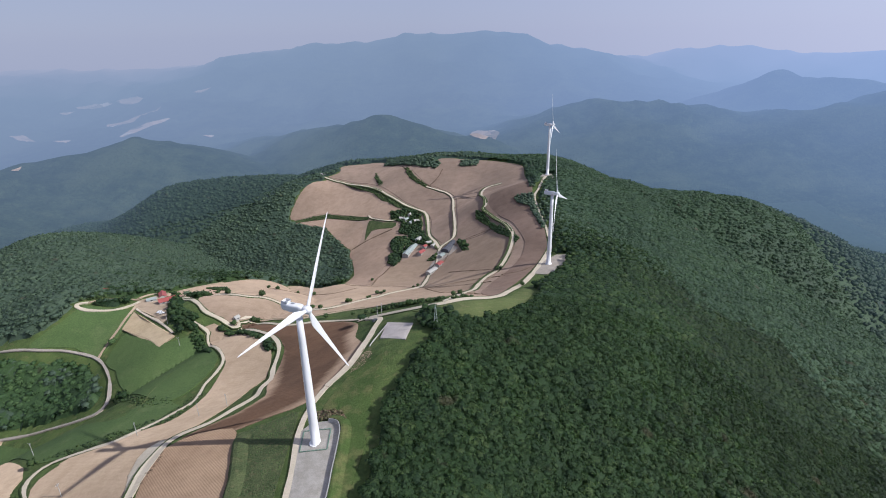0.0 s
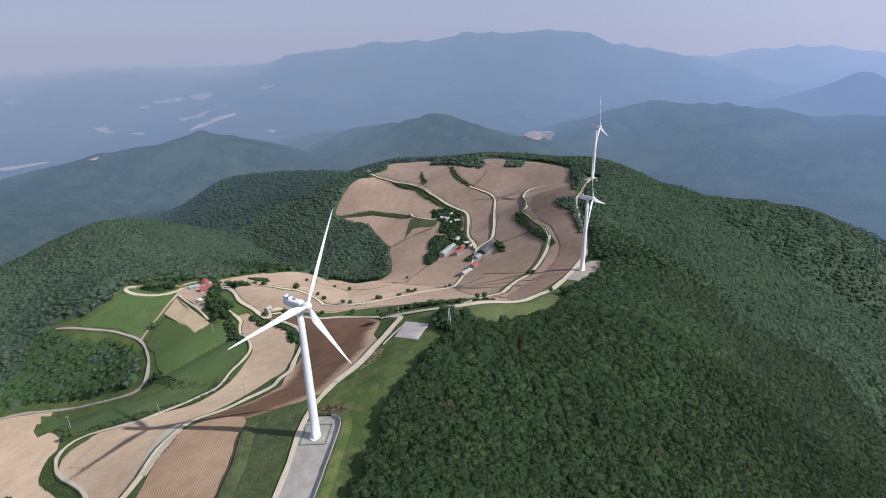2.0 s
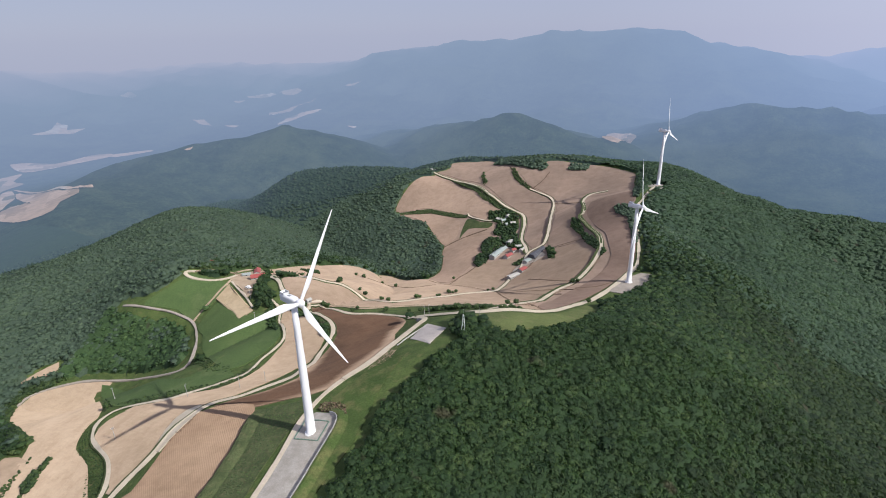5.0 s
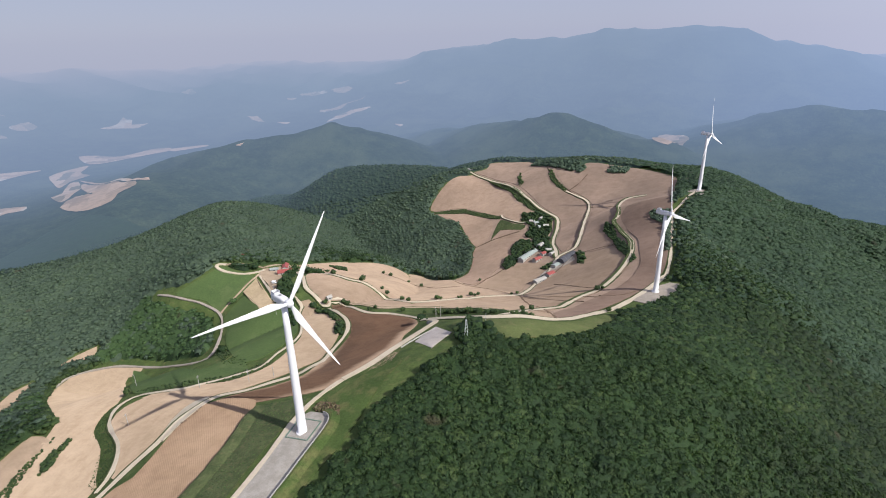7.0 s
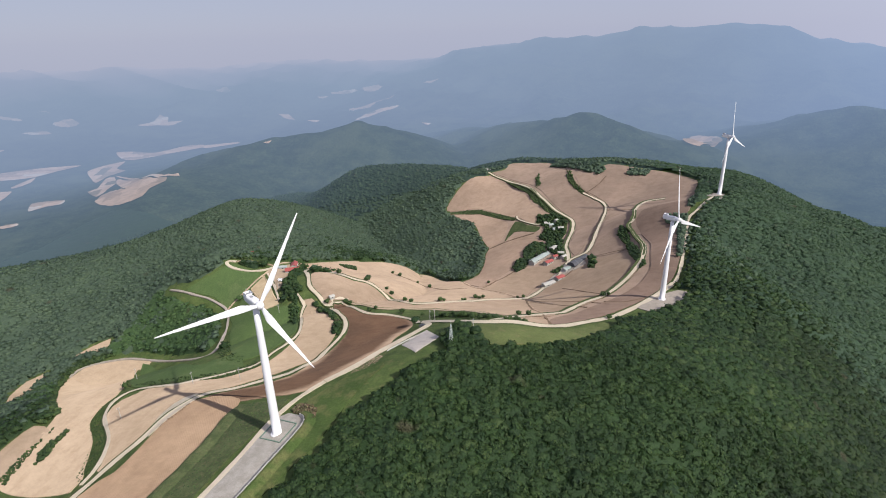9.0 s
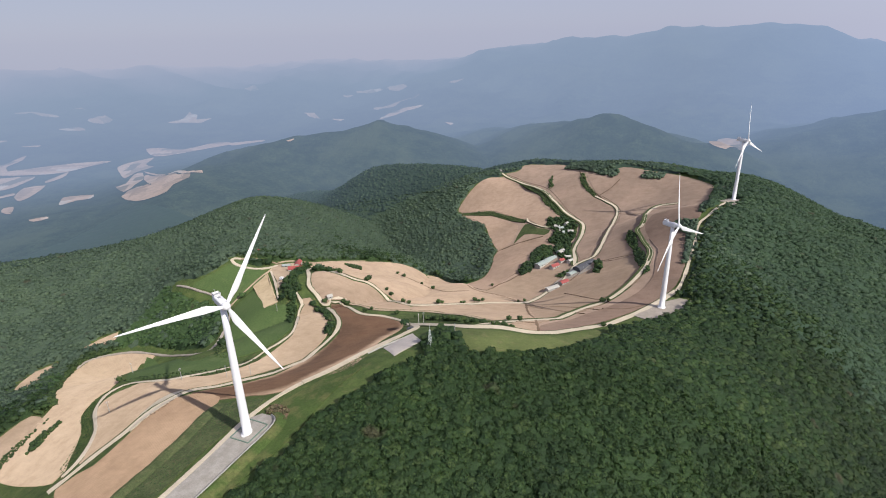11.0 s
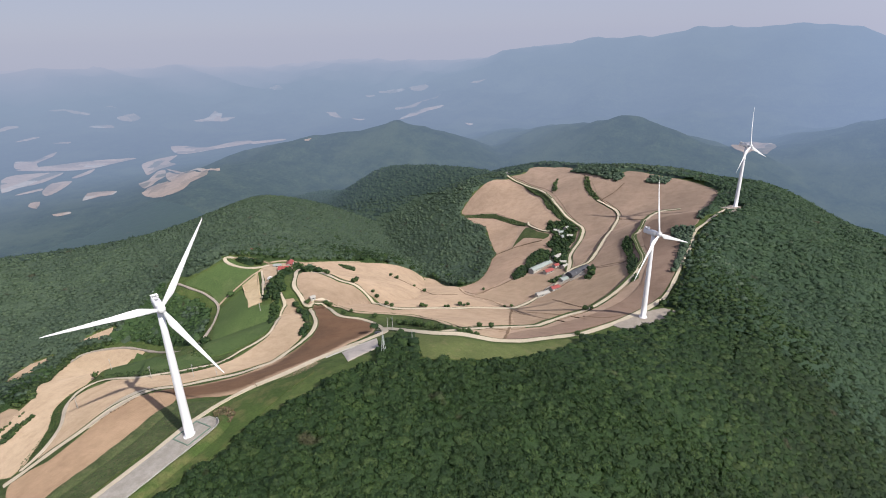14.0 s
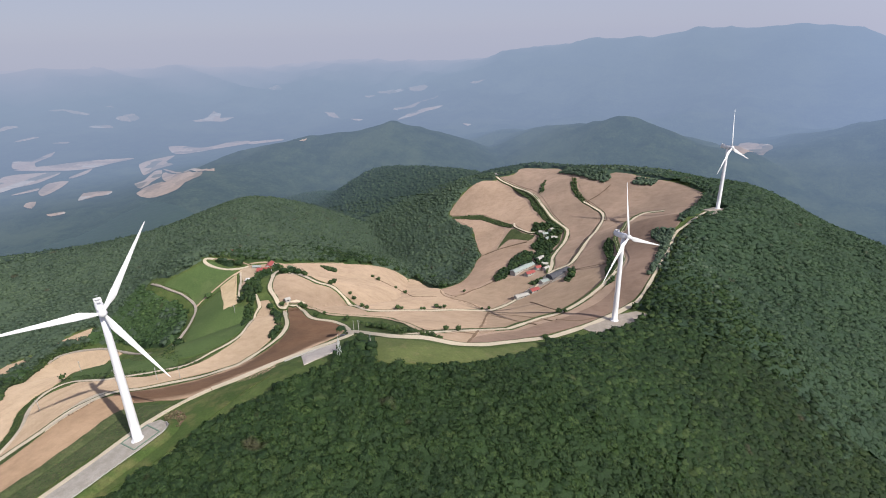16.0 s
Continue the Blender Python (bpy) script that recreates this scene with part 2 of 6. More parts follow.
M_GRASS = plants("meadow_grass", (0.108, 0.148, 0.045), (0.056, 0.088, 0.027), (0.19, 0.165, 0.08), 0.09, 1.0)
M_LAWN = plants("mown_grass", (0.085, 0.128, 0.035), (0.052, 0.085, 0.024), (0.175, 0.165, 0.07), 0.045, 0.9, 0.44)
M_CROP = plants("green_crop", (0.105, 0.155, 0.052), (0.075, 0.12, 0.041), (0.145, 0.18, 0.075), 0.025, 0.5)
M_ROUGH = plants("rough_grass", (0.118, 0.142, 0.06), (0.062, 0.085, 0.033), (0.19, 0.165, 0.09), 0.12, 1.2)
M_HAY = plants("dry_grass", (0.15, 0.178, 0.062), (0.1, 0.125, 0.044), (0.205, 0.185, 0.09), 0.06, 0.9)
M_MEADOW = plants("weedy_meadow", (0.08, 0.104, 0.039), (0.045, 0.066, 0.025), (0.15, 0.13, 0.068), 0.12, 1.2)
M_RUST = soil("dark_reddish_soil", (0.26, 0.186, 0.146), (0.181, 0.132, 0.104), -50, 2.2)
M_YARD = plain("pale_yard_gravel", (0.41, 0.36, 0.305), 0.95, 0.7, 0.2, relief=0.6)
M_TAN = soil("dry_soil", (0.368, 0.284, 0.205), (0.292, 0.222, 0.158), 20)
M_SAND = soil("sandy_soil", (0.338, 0.255, 0.186), (0.268, 0.2, 0.147), 20)
# wide light-to-dark spread paints the shading of the terraced slopes
M_ROSE = soil("reddish_soil", (0.294, 0.217, 0.169), (0.21, 0.157, 0.124), -35, 2.6)
M_CLAY = soil("light_clay_soil", (0.335, 0.245, 0.184), (0.262, 0.192, 0.145), -35, 2.6)
M_BROWN = soil("damp_brown_soil", (0.376, 0.276, 0.197), (0.32, 0.232, 0.164), 50, stain=((0.108, 0.06, 0.036), (0.065, 0.037, 0.024)))
M_PLOUGH = soil("furrowed_soil", (0.344, 0.244, 0.164), (0.256, 0.174, 0.116), 47, 0.95, ridged=0.42)
M_STRIPE = soil("harvested_plot", (0.36, 0.288, 0.2), (0.266, 0.209, 0.13), 40, 5.0, 0.45)
M_ROAD = plain("worn_concrete_road", (0.56, 0.485, 0.37), 0.9, 0.5, 0.12, relief=0.3)
M_GRAVEL = plain("grey_gravel", (0.455, 0.415, 0.37), 0.95, 0.6, 0.2, relief=0.8, stain=(0.5, 0.5, 0.44))
# mottled slab; the dark blotches also stand in for tree shadows
M_SLAB = plain("shade_mottled_slab", (0.56, 0.5, 0.455), 0.9, 0.6, 0.12, relief=0.3)
M_GALVANISED = plain("galvanised_steel", (0.58, 0.62, 0.6), 0.5, 0.15, 1.0, 0.2)
M_CONCRETE = plain("pale_concrete", (0.46, 0.45, 0.43), 0.85, 0.6, 0.25)
M_DIRT = soil("trodden_earth", (0.391, 0.315, 0.23), (0.281, 0.212, 0.153), 0, 3.0)
M_DIRT_DARK = soil("dark_earth", (0.18, 0.126, 0.0855), (0.108, 0.0765, 0.054), 0, 3.0)
M_WHITE = plain("white_coating", (0.66, 0.655, 0.66), 0.4, 0.06, 0.15, stain=(0.9, 0.89, 0.86))
M_GREY = plain("grey_metal", (0.35, 0.36, 0.37), 0.45, 0.15, 1.0, 0.6)
M_GREENPAINT = plain("faded_green_paint", (0.16, 0.25, 0.19), 0.7, 0.6, 0.8)
M_DARK = plain("dark_opening", (0.03, 0.03, 0.035), 0.4, 0.1)
M_RED = plain("red_roof_sheet", (0.32, 0.075, 0.065), 0.5, 0.35, 0.5)
M_GREENROOF = plain("grey_green_roof_sheet", (0.3, 0.34, 0.32), 0.5, 0.25, 0.3)
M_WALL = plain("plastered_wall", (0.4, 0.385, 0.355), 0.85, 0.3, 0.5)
M_BARK = plain("bark", (0.12, 0.09, 0.065), 0.95, 0.5, 3.0, relief=1.0)
FOREST_TONES = [(0.0, (0.022, 0.047, 0.021)), (0.3, (0.03, 0.059, 0.024)), (0.6, (0.037, 0.068, 0.027)), (0.85, (0.051, 0.085, 0.032)), (1.0, (0.06, 0.09, 0.036))]
M_FOREST = leaves("broadleaf_forest", FOREST_TONES)
# the same forest tones scaled down to 0.7
M_FOREST_DARKER = leaves("darker_forest", [(p, tuple(x * 0.7 for x in c)) for p, c in FOREST_TONES])
M_BUSH = leaves("hedge_leaves", [(0.0, (0.038, 0.066, 0.03)), (0.5, (0.056, 0.09, 0.037)), (1.0, (0.084, 0.118, 0.046))], 1.0)
# haze over the far woods, painted as a lighter, bluer base colour
HAZED_TONES = [(0.0, (0.066, 0.1, 0.074)), (0.5, (0.077, 0.114, 0.081)), (1.0, (0.094, 0.132, 0.09))]
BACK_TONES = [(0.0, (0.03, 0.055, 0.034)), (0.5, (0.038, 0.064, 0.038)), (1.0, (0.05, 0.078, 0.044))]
M_FOREST_FAR = leaves("haze_tinted_forest", HAZED_TONES, 0.5, 0.55)
M_DRYBRUSH = leaves("dry_brush", [(0.0, (0.08, 0.078, 0.04)), (0.6, (0.14, 0.12, 0.075)), (1.0, (0.24, 0.2, 0.14))], 1.5)
M_YOUNG = leaves("young_light_green_woods", [(0.0, (0.045, 0.086, 0.039)), (0.5, (0.059, 0.106, 0.044)), (1.0, (0.079, 0.128, 0.052))], 0.8, 0.7)
# haze put into the leaf colour of the east slope, less of it lower down
M_FOREST_EAST = leaves("hazed_east_forest", [(0.0, (0.042, 0.075, 0.046)), (0.5, (0.051, 0.087, 0.053)), (1.0, (0.065, 0.103, 0.061))], 0.6, 0.7)
M_FOREST_LOW = leaves("hazed_lower_forest", [(0.0, (0.037, 0.067, 0.036)), (0.5, (0.045, 0.078, 0.041)), (1.0, (0.058, 0.093, 0.048))], 0.6, 0.7)
M_FOREST_BACK = leaves("backdrop_forest", BACK_TONES, 0.5, 0.5)
# the outer woods get the painted haze emission as well
paint_haze(M_FOREST_BACK.node_tree, None)
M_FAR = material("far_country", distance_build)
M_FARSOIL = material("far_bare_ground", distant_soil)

VALLEY = -300.0


def value_noise(x, y, seed):
    """Smooth lattice noise in -1..1 at unit spacing."""
    xi, yi = np.floor(x), np.floor(y)
    u, v = x - xi, y - yi
    u, v = u * u * (3 - 2 * u), v * v * (3 - 2 * v)

    def corner(a, b):
        s = np.sin(a * 127.1 + b * 311.7 + seed * 74.7) * 43758.5453
        return (s - np.floor(s)) * 2 - 1

    low = corner(xi, yi) * (1 - u) + corner(xi + 1, yi) * u
    high = corner(xi, yi + 1) * (1 - u) + corner(xi + 1, yi + 1) * u
    return low * (1 - v) + high * v


def ridge_height(x, y, crest, width):
    """Height over the valley of a ridge with this crest line, falling off to both sides."""
    best = np.full(np.shape(x), -1e9)
    for (ax, ay, az), (bx, by, bz) in zip(crest, crest[1:]):
        dx, dy = bx - ax, by - ay
        s = np.clip(((x - ax) * dx + (y - ay) * dy) / (dx * dx + dy * dy), 0, 1)
        d = np.hypot(x - ax - s * dx, y - ay - s * dy) / width
        best = np.maximum(best, (az + s * (bz - az) - VALLEY) * np.exp(-d ** 1.6))
    return best


# crest lines of the massif and the country round it: x, y, z along each ridge, and its half width
RIDGES = []
RIDGES.append(([(70, -700, -150), (60, -250, -60), (30, 80, -8), (-20, 250, 0), (60, 420, -24), (110, 600, -20), (140, 760, -20), (40, 930, -30), (-150, 1020, -55), (-260, 1200, -120)], 430))
RIDGES.append(([(150, 775, -26), (250, 780, -48), (320, 780, -70), (378, 780, -78), (430, 780, -88), (491, 780, -112), (569, 780, -168), (640, 775, -170), (760, 740, -235)], 280))
RIDGES.append(([(-230, 440, -55), (-400, 560, -85), (-560, 690, -80), (-640, 800, -150)], 300))
RIDGES.append(([(-300, 1000, -85), (-520, 1024, -95), (-734, 1051, -170)], 280))
RIDGES.append(([(-1118, 960, -205), (-1213, 1169, -198), (-1270, 1412, -180), (-1229, 1594, -166), (-1008, 1741, -122), (-933, 1823, -142), (-873, 1974, -209), (-774, 2026, -290)], 300))
RIDGES.append(([(-1192, 551, -288), (-1262, 704, -254), (-1339, 858, -247), (-1403, 1024, -272), (-1283, 1132, -328)], 290))
RIDGES.append(([(-732, 2209, -215), (-529, 2150, -160), (-395, 2110, -128), (-235, 2060, -95), (-108, 2020, -128), (9, 1980, -165), (106, 1930, -230)], 300))
RIDGES.append(([(300, 2370, -290), (438, 2350, -178), (552, 2330, -123), (720, 2270, -100), (830, 2210, -88), (1050, 2150, -105), (1300, 2000, -100), (1560, 1950, -30), (1900, 1500, -20)], 420))
RIDGES.append(([(1150, 2879, -208), (1316, 2807, -170), (1414, 2736, -124), (1487, 2663, -67), (1533, 2579, -15), (1570, 2509, -28), (1633, 2396, -35), (1702, 2286, -57), (1766, 2108, -64)], 330))
RIDGES.append(([(900, 4500, -20), (1300, 4400, -60), (1720, 4240, 40), (2300, 3900, 20), (3200, 3200, 20), (4000, 2000, 60)], 450))
RIDGES.append(([(-1560, 4250, 20), (-1280, 4220, 92), (-600, 4300, 112), (-330, 4330, 160), (-60, 4330, 185), (240, 4320, 198), (420, 4310, 176), (700, 4270, 106), (1100, 4250, 0)], 1050))
RIDGES.append(([(-1500, 4450, 0), (-2600, 3900, -5), (-3500, 3050, -10), (-4200, 1900, 0), (-4500, 600, 20), (-4200, -1500, 20)], 900))

# swells added to the ridges: first x, first y, spacing, rows of heights from south to north
BROAD = (-720, -120, 200, [
    [207, 145, 92, 52, 13, -21, -46],
    [254, 130, 52, 23, 4, -15, -32],
    [260, 96, 13, -1, 0, -8, -19],
    [104, 37, 7, -3, -10, -15, -8],
    [-67, 15, 26, 6, -7, -3, 14],
    [-62, 16, 25, 7, 2, 16, 30],
    [-32, 5, 3, -8, -1, 15, 32],
    [-3, -11, -20, -20, -8, 10, 28],
])
# swells added to the ridges: first x, first y, spacing, rows of heights from south to north
LOWER = (-364, 90, 68, [
    [11, -4, -12, -5, 8, 1, -22, -25, -16],
    [17, 10, -7, -3, 10, 3, -23, -15, -3],
    [11, 26, 15, 18, 3, 4, 6, 11, 11],
    [-15, 4, 20, -22, -18, 18, 29, 41, 24],
    [-16, -29, 21, 31, 7, 17, 0, 40, 30],
    [58, 6, 0, 40, -3, 2, -11, 14, 18],
])
# swells added to the ridges: first x, first y, spacing, rows of heights from south to north
UPPER = (-364, 498, 68, [
    [-1, -20, -21, 8, 23, -26, -17, -8, 41],
    [-12, -17, 4, 20, -15, -41, -10, 11, -13],
    [-14, -3, 15, -27, -4, -17, -34, 3, -23],
    [-15, 3, 18, -5, 0, -25, 10, 23, 16],
    [-14, -8, 7, 5, 7, -12, -7, -19, 11],
    [-3, -10, -10, -1, 19, -3, -24, -3, 25],
    [9, 22, 27, -12, 12, 26, -4, 8, 23],
])


def swell(x, y, table):
    """Smooth cubic blend of a coarse table of heights."""
    x0, y0, step, rows = table
    out = np.zeros(np.shape(x))

    def weight(t):
        t = np.abs(t)
        return np.where(t < 1, (4 - 6 * t * t + 3 * t ** 3) / 6, np.where(t < 2, (2 - t) ** 3 / 6, 0))

    for j, row in enumerate(rows):
        wy = weight((y - y0) / step - j)
        for i, h in enumerate(row):
            out = out + h * wy * weight((x - x0) / step - i)
    return out


def ground(x, y):
    """Height of the land."""
    x, y = np.asarray(x, float), np.asarray(y, float)
    z = np.zeros(np.shape(x))
    for crest, width in RIDGES:
        z = np.maximum(z, ridge_height(x, y, crest, width))
    z = z + VALLEY + swell(x, y, BROAD) + swell(x, y, LOWER) + swell(x, y, UPPER)
    far = np.clip((np.hypot(x, y - 300) - 1050) / 900, 0, 1)
    spurs = sum(a * np.abs(value_noise(x / s, y / s, k)) for a, s, k in ((46, 420, 1), (26, 190, 2), (12, 80, 3)))
    return z + far * (30 - spurs) * np.clip((z - VALLEY) / 90, 0, 1)

ROADS = {}
ROADS['crest_road'] = (2.7, [(-67, 145), (-67, 160), (-67.6, 173), (-69.7, 191), (-71.4, 205), (-70.9, 220), (-68, 231), (-65, 239)])
ROADS['upper_crest_road'] = (3.7, [(-65, 239.5), (-63, 243), (-58, 251), (-54.5, 260), (-52, 274), (-49.5, 295), (-49, 315), (-48, 334), (-64, 352)])
ROADS['ridge_road'] = (4.6, [(-66, 351), (-54, 346), (-26, 330), (-5, 326), (10, 335), (26, 340), (38, 356), (47, 380), (60, 409), (72, 435), (85, 465), (96, 491), (103, 506)])
ROADS['summit_road'] = (2.8, [(103, 506), (105, 513), (108, 545), (109, 583), (111, 630), (111, 658), (119, 676), (129, 703), (137, 727)])
ROADS['middle_road'] = (2.9, [(-64, 352), (-86, 372), (-106, 381), (-122, 379), (-135, 383), (-164, 403), (-171, 401), (-175, 395), (-152, 374), (-135, 359), (-125, 344), (-121, 329), (-119, 311), (-115, 293), (-117, 281), (-114, 263), (-121, 249), (-129, 236), (-145, 228), (-151, 208), (-151, 190), (-155, 175), (-158, 159), (-160, 151)])
ROADS['upper_road'] = (3.2, [(-174, 396), (-178, 393), (-190, 399), (-206, 408), (-222, 427), (-253, 461), (-257, 476), (-214, 455), (-184, 446), (-172, 453), (-153, 450), (-133, 442), (-113, 434), (-93, 449), (-63, 479), (-31, 509), (-26, 525), (-20, 569), (-13, 590), (-11, 617), (-7, 635), (4, 644), (9, 651), (11, 678), (10, 736), (10, 777), (3, 803), (-14, 820), (-31, 832)])
ROADS['lower_road'] = (2.3, [(-212, 396), (-203, 390), (-195, 384), (-193, 376), (-175, 354), (-164, 336), (-164, 322), (-167, 309), (-165, 288), (-169, 277), (-175, 261), (-189, 246), (-202, 243), (-224, 239), (-230, 232), (-229, 223), (-220, 212), (-208, 204), (-188, 193), (-177, 184), (-170, 176), (-166, 168), (-165, 161)])
ROADS['valley_road'] = (2.3, [(-387, 401), (-372, 399), (-349, 397), (-322, 396), (-295, 388), (-274, 367), (-262, 348), (-258, 335), (-264, 329), (-280, 329), (-307, 332), (-331, 334), (-359, 334), (-381, 330), (-403, 318), (-414, 305), (-413, 295)])
ROADS['loop_road'] = (3.4, [(-329, 443), (-336, 440), (-336, 436), (-329, 433), (-319, 433), (-303, 437), (-293, 446), (-290, 455)])
ROADS['islet_road'] = (2.2, [(-329, 443), (-319, 452), (-303, 458), (-293, 459)])
ROADS['field_head'] = (2.8, [(-295, 462), (-293, 477), (-285, 502), (-284, 527), (-279, 548), (-265, 580)])
ROADS['plot_path'] = (2.2, [(-285, 440), (-258, 417), (-225, 386)])
ROADS['farm_track'] = (2.2, [(-295, 387), (-292, 398), (-288, 414), (-287, 435), (-288, 444)])
ROADS['crop_path'] = (0.9, [(-192, 349), (-203, 336), (-207, 316), (-205, 300), (-202, 287)])
ROADS['hamlet_road'] = (3.4, [(-10, 631), (-15, 654), (-22, 677), (-25, 702), (-27, 744), (-32, 765), (-48, 780), (-65, 795), (-88, 825), (-119, 868), (-145, 899), (-178, 920), (-204, 933), (-219, 947)])
ROADS['terrace_road'] = (3.4, [(-3, 329), (3, 352), (30, 457), (48, 484), (61, 513), (70, 542), (73, 566), (71, 616), (59, 654), (50, 680), (54, 693), (51, 754), (61, 783), (83, 784)])
ROADS['hut_road'] = (2.8, [(-64, 763), (-80, 761), (-96, 768), (-113, 781), (-119, 792)])
ROADS['field_track'] = (2.6, [(-176, 401), (-161, 409), (-125, 396), (-101, 411), (-75, 415), (-22, 367), (-5, 354)])
DRAINS = []
DRAINS.append((1.6, [(-26, 505), (-14, 472), (14, 402), (32, 350)]))
DRAINS.append((1.2, [(-22, 497), (0, 491), (23, 479), (54, 461)]))
DRAINS.append((1.0, [(-18, 492), (15, 467), (40, 453)]))
DRAINS.append((1.3, [(-120, 575), (-100, 547), (-84, 533), (-59, 530), (-35, 512)]))
DRAINS.append((1.2, [(-84, 533), (-84, 578), (-76, 598), (-67, 620)]))
DRAINS.append((1.2, [(-206, 563), (-180, 562), (-161, 562), (-118, 520), (-96, 527)]))
DRAINS.append((1.3, [(0, 363), (9, 372), (21, 384)]))
DRAINS.append((1.2, [(-140, 722), (-118, 731), (-96, 737), (-80, 742)]))
DRAINS.append((1.2, [(4, 615), (-3, 590), (-13, 575)]))
DRAINS.append((1.4, [(11, 779), (33, 764), (51, 751)]))
DRAINS.append((1.2, [(51, 468), (69, 462), (83, 474)]))
DRAINS.append((1.2, [(2, 542), (31, 506), (53, 486)]))
DRAINS.append((1.4, [(17, 631), (35, 630), (54, 625)]))
DRAINS.append((1.2, [(-74, 915), (-54, 865), (-32, 840), (-17, 824)]))
DRAINS.append((1.2, [(-26, 833), (-13, 853), (-5, 875)]))
FIELDS = {}
FIELDS['bowl'] = ('rose', [(-109, 432), (-63, 479), (-33, 514), (-88, 533), (-123, 579), (-118, 622), (-127, 670), (-138, 713), (-140, 727), (-165, 759), (-185, 791), (-246, 834), (-252, 875), (-235, 916), (-210, 928), (-210, 946), (-193, 967), (-196, 1008), (-161, 1007), (-122, 999), (-80, 934), (-33, 886), (-11, 912), (0, 917), (43, 905), (83, 887), (119, 835), (117, 792), (113, 690), (108, 669), (108, 647), (109, 615), (107, 575), (105, 541), (102, 516), (94, 494), (82, 469), (68, 441), (55, 418), (44, 386), (32, 353), (24, 345), (14, 343), (-13, 364), (-75, 423)])
FIELDS['fA'] = ('sand', [(-224, 447), (-216, 422), (-203, 409), (-187, 399), (-177, 397), (-172, 403), (-162, 410), (-129, 400), (-105, 416), (-112, 428), (-128, 432), (-152, 444), (-169, 447), (-180, 439), (-203, 443)])
FIELDS['fB'] = ('sand', [(-269, 483), (-256, 495), (-191, 456), (-177, 461), (-156, 455), (-143, 456), (-116, 441), (-66, 484), (-38, 513), (-49, 528), (-88, 533), (-120, 575), (-194, 643), (-229, 642), (-243, 624), (-257, 584), (-282, 530), (-280, 485)])
FIELDS['fC'] = ('sand', [(-106, 429), (-60, 475), (-28, 501), (19, 385), (1, 363), (-16, 369), (-77, 426), (-98, 418)])
FIELDS['fC2'] = ('sand', [(5, 356), (24, 374), (30, 351), (24, 345), (14, 343)])
FIELDS['fD'] = ('sand', [(-23, 500), (-21, 520), (-15, 564), (-5, 578), (12, 618), (30, 618), (58, 614), (71, 563), (70, 529), (59, 506), (52, 487), (37, 462), (21, 441), (20, 391)])
FIELDS['fE'] = ('rust', [(26, 376), (30, 420), (41, 450), (57, 473), (69, 493), (77, 511), (82, 534), (80, 566), (77, 616), (64, 654), (56, 682), (62, 715), (88, 712), (112, 706), (109, 669), (108, 647), (109, 615), (107, 575), (105, 541), (102, 516), (94, 494), (82, 469), (68, 441), (55, 418), (44, 386), (32, 353)])
FIELDS['fG'] = ('sand', [(-84, 532), (-77, 592), (-67, 617), (-45, 623), (-20, 618), (-20, 594), (-31, 566), (-32, 532), (-34, 517)])
FIELDS['fH'] = ('clay', [(-120, 579), (-118, 622), (-127, 670), (-138, 713), (-117, 727), (-84, 737), (-67, 726), (-63, 694), (-70, 658), (-73, 629), (-82, 603), (-90, 549)])
FIELDS['fI'] = ('clay', [(-244, 830), (-209, 812), (-183, 787), (-165, 759), (-139, 725), (-125, 740), (-129, 779), (-160, 803), (-187, 818), (-228, 829)])
FIELDS['fJ'] = ('clay', [(-254, 840), (-252, 875), (-235, 916), (-208, 924), (-174, 906), (-128, 857), (-102, 815), (-63, 776), (-62, 765), (-91, 766), (-111, 783), (-155, 812), (-197, 838)])
FIELDS['fK'] = ('rose', [(-208, 943), (-192, 964), (-193, 1002), (-160, 1005), (-121, 996), (-79, 918), (-62, 871), (-42, 840), (-22, 821), (1, 793), (3, 749), (3, 692), (1, 657), (-6, 645), (-20, 682), (-20, 701), (-22, 742), (-29, 765), (-46, 783), (-66, 804), (-91, 841), (-135, 899), (-183, 932)])
FIELDS['fL'] = ('rose', [(-57, 892), (-32, 882), (-11, 912), (0, 917), (43, 905), (83, 887), (119, 835), (117, 792), (113, 690), (108, 669), (92, 662), (75, 666), (64, 650), (57, 655), (54, 640), (53, 623), (24, 628), (13, 644), (15, 682), (15, 736), (15, 779), (5, 806), (-14, 827), (-31, 840), (-44, 862)])
FIELDS['brown_margin'] = ('damp', [(-174, 394), (-167, 403), (-134, 383), (-105, 380), (-82, 368), (-65, 342), (-62, 312), (-50, 273), (-70, 231), (-90, 225), (-106, 220), (-129, 216), (-140, 226), (-116, 240), (-106, 258), (-114, 283), (-115, 313), (-119, 338), (-134, 359)])
DAMP_PATCH = [(-171, 396), (-165, 401), (-130, 377), (-102, 376), (-86, 368), (-72, 347), (-74, 322), (-65, 285), (-76, 237), (-93, 228), (-108, 223), (-130, 219), (-137, 225), (-113, 237), (-99, 253), (-102, 275), (-110, 309), (-117, 336), (-132, 360)]
FIELDS['gA'] = ('tan', [(-198, 389), (-185, 387), (-147, 359), (-133, 340), (-127, 319), (-124, 299), (-130, 288), (-132, 273), (-134, 255), (-140, 239), (-159, 224), (-157, 214), (-155, 198), (-159, 181), (-161, 169), (-163, 175), (-178, 189), (-195, 200), (-217, 215), (-220, 225), (-213, 234), (-213, 237), (-165, 255), (-159, 273), (-157, 294), (-157, 319), (-158, 334), (-172, 357)])
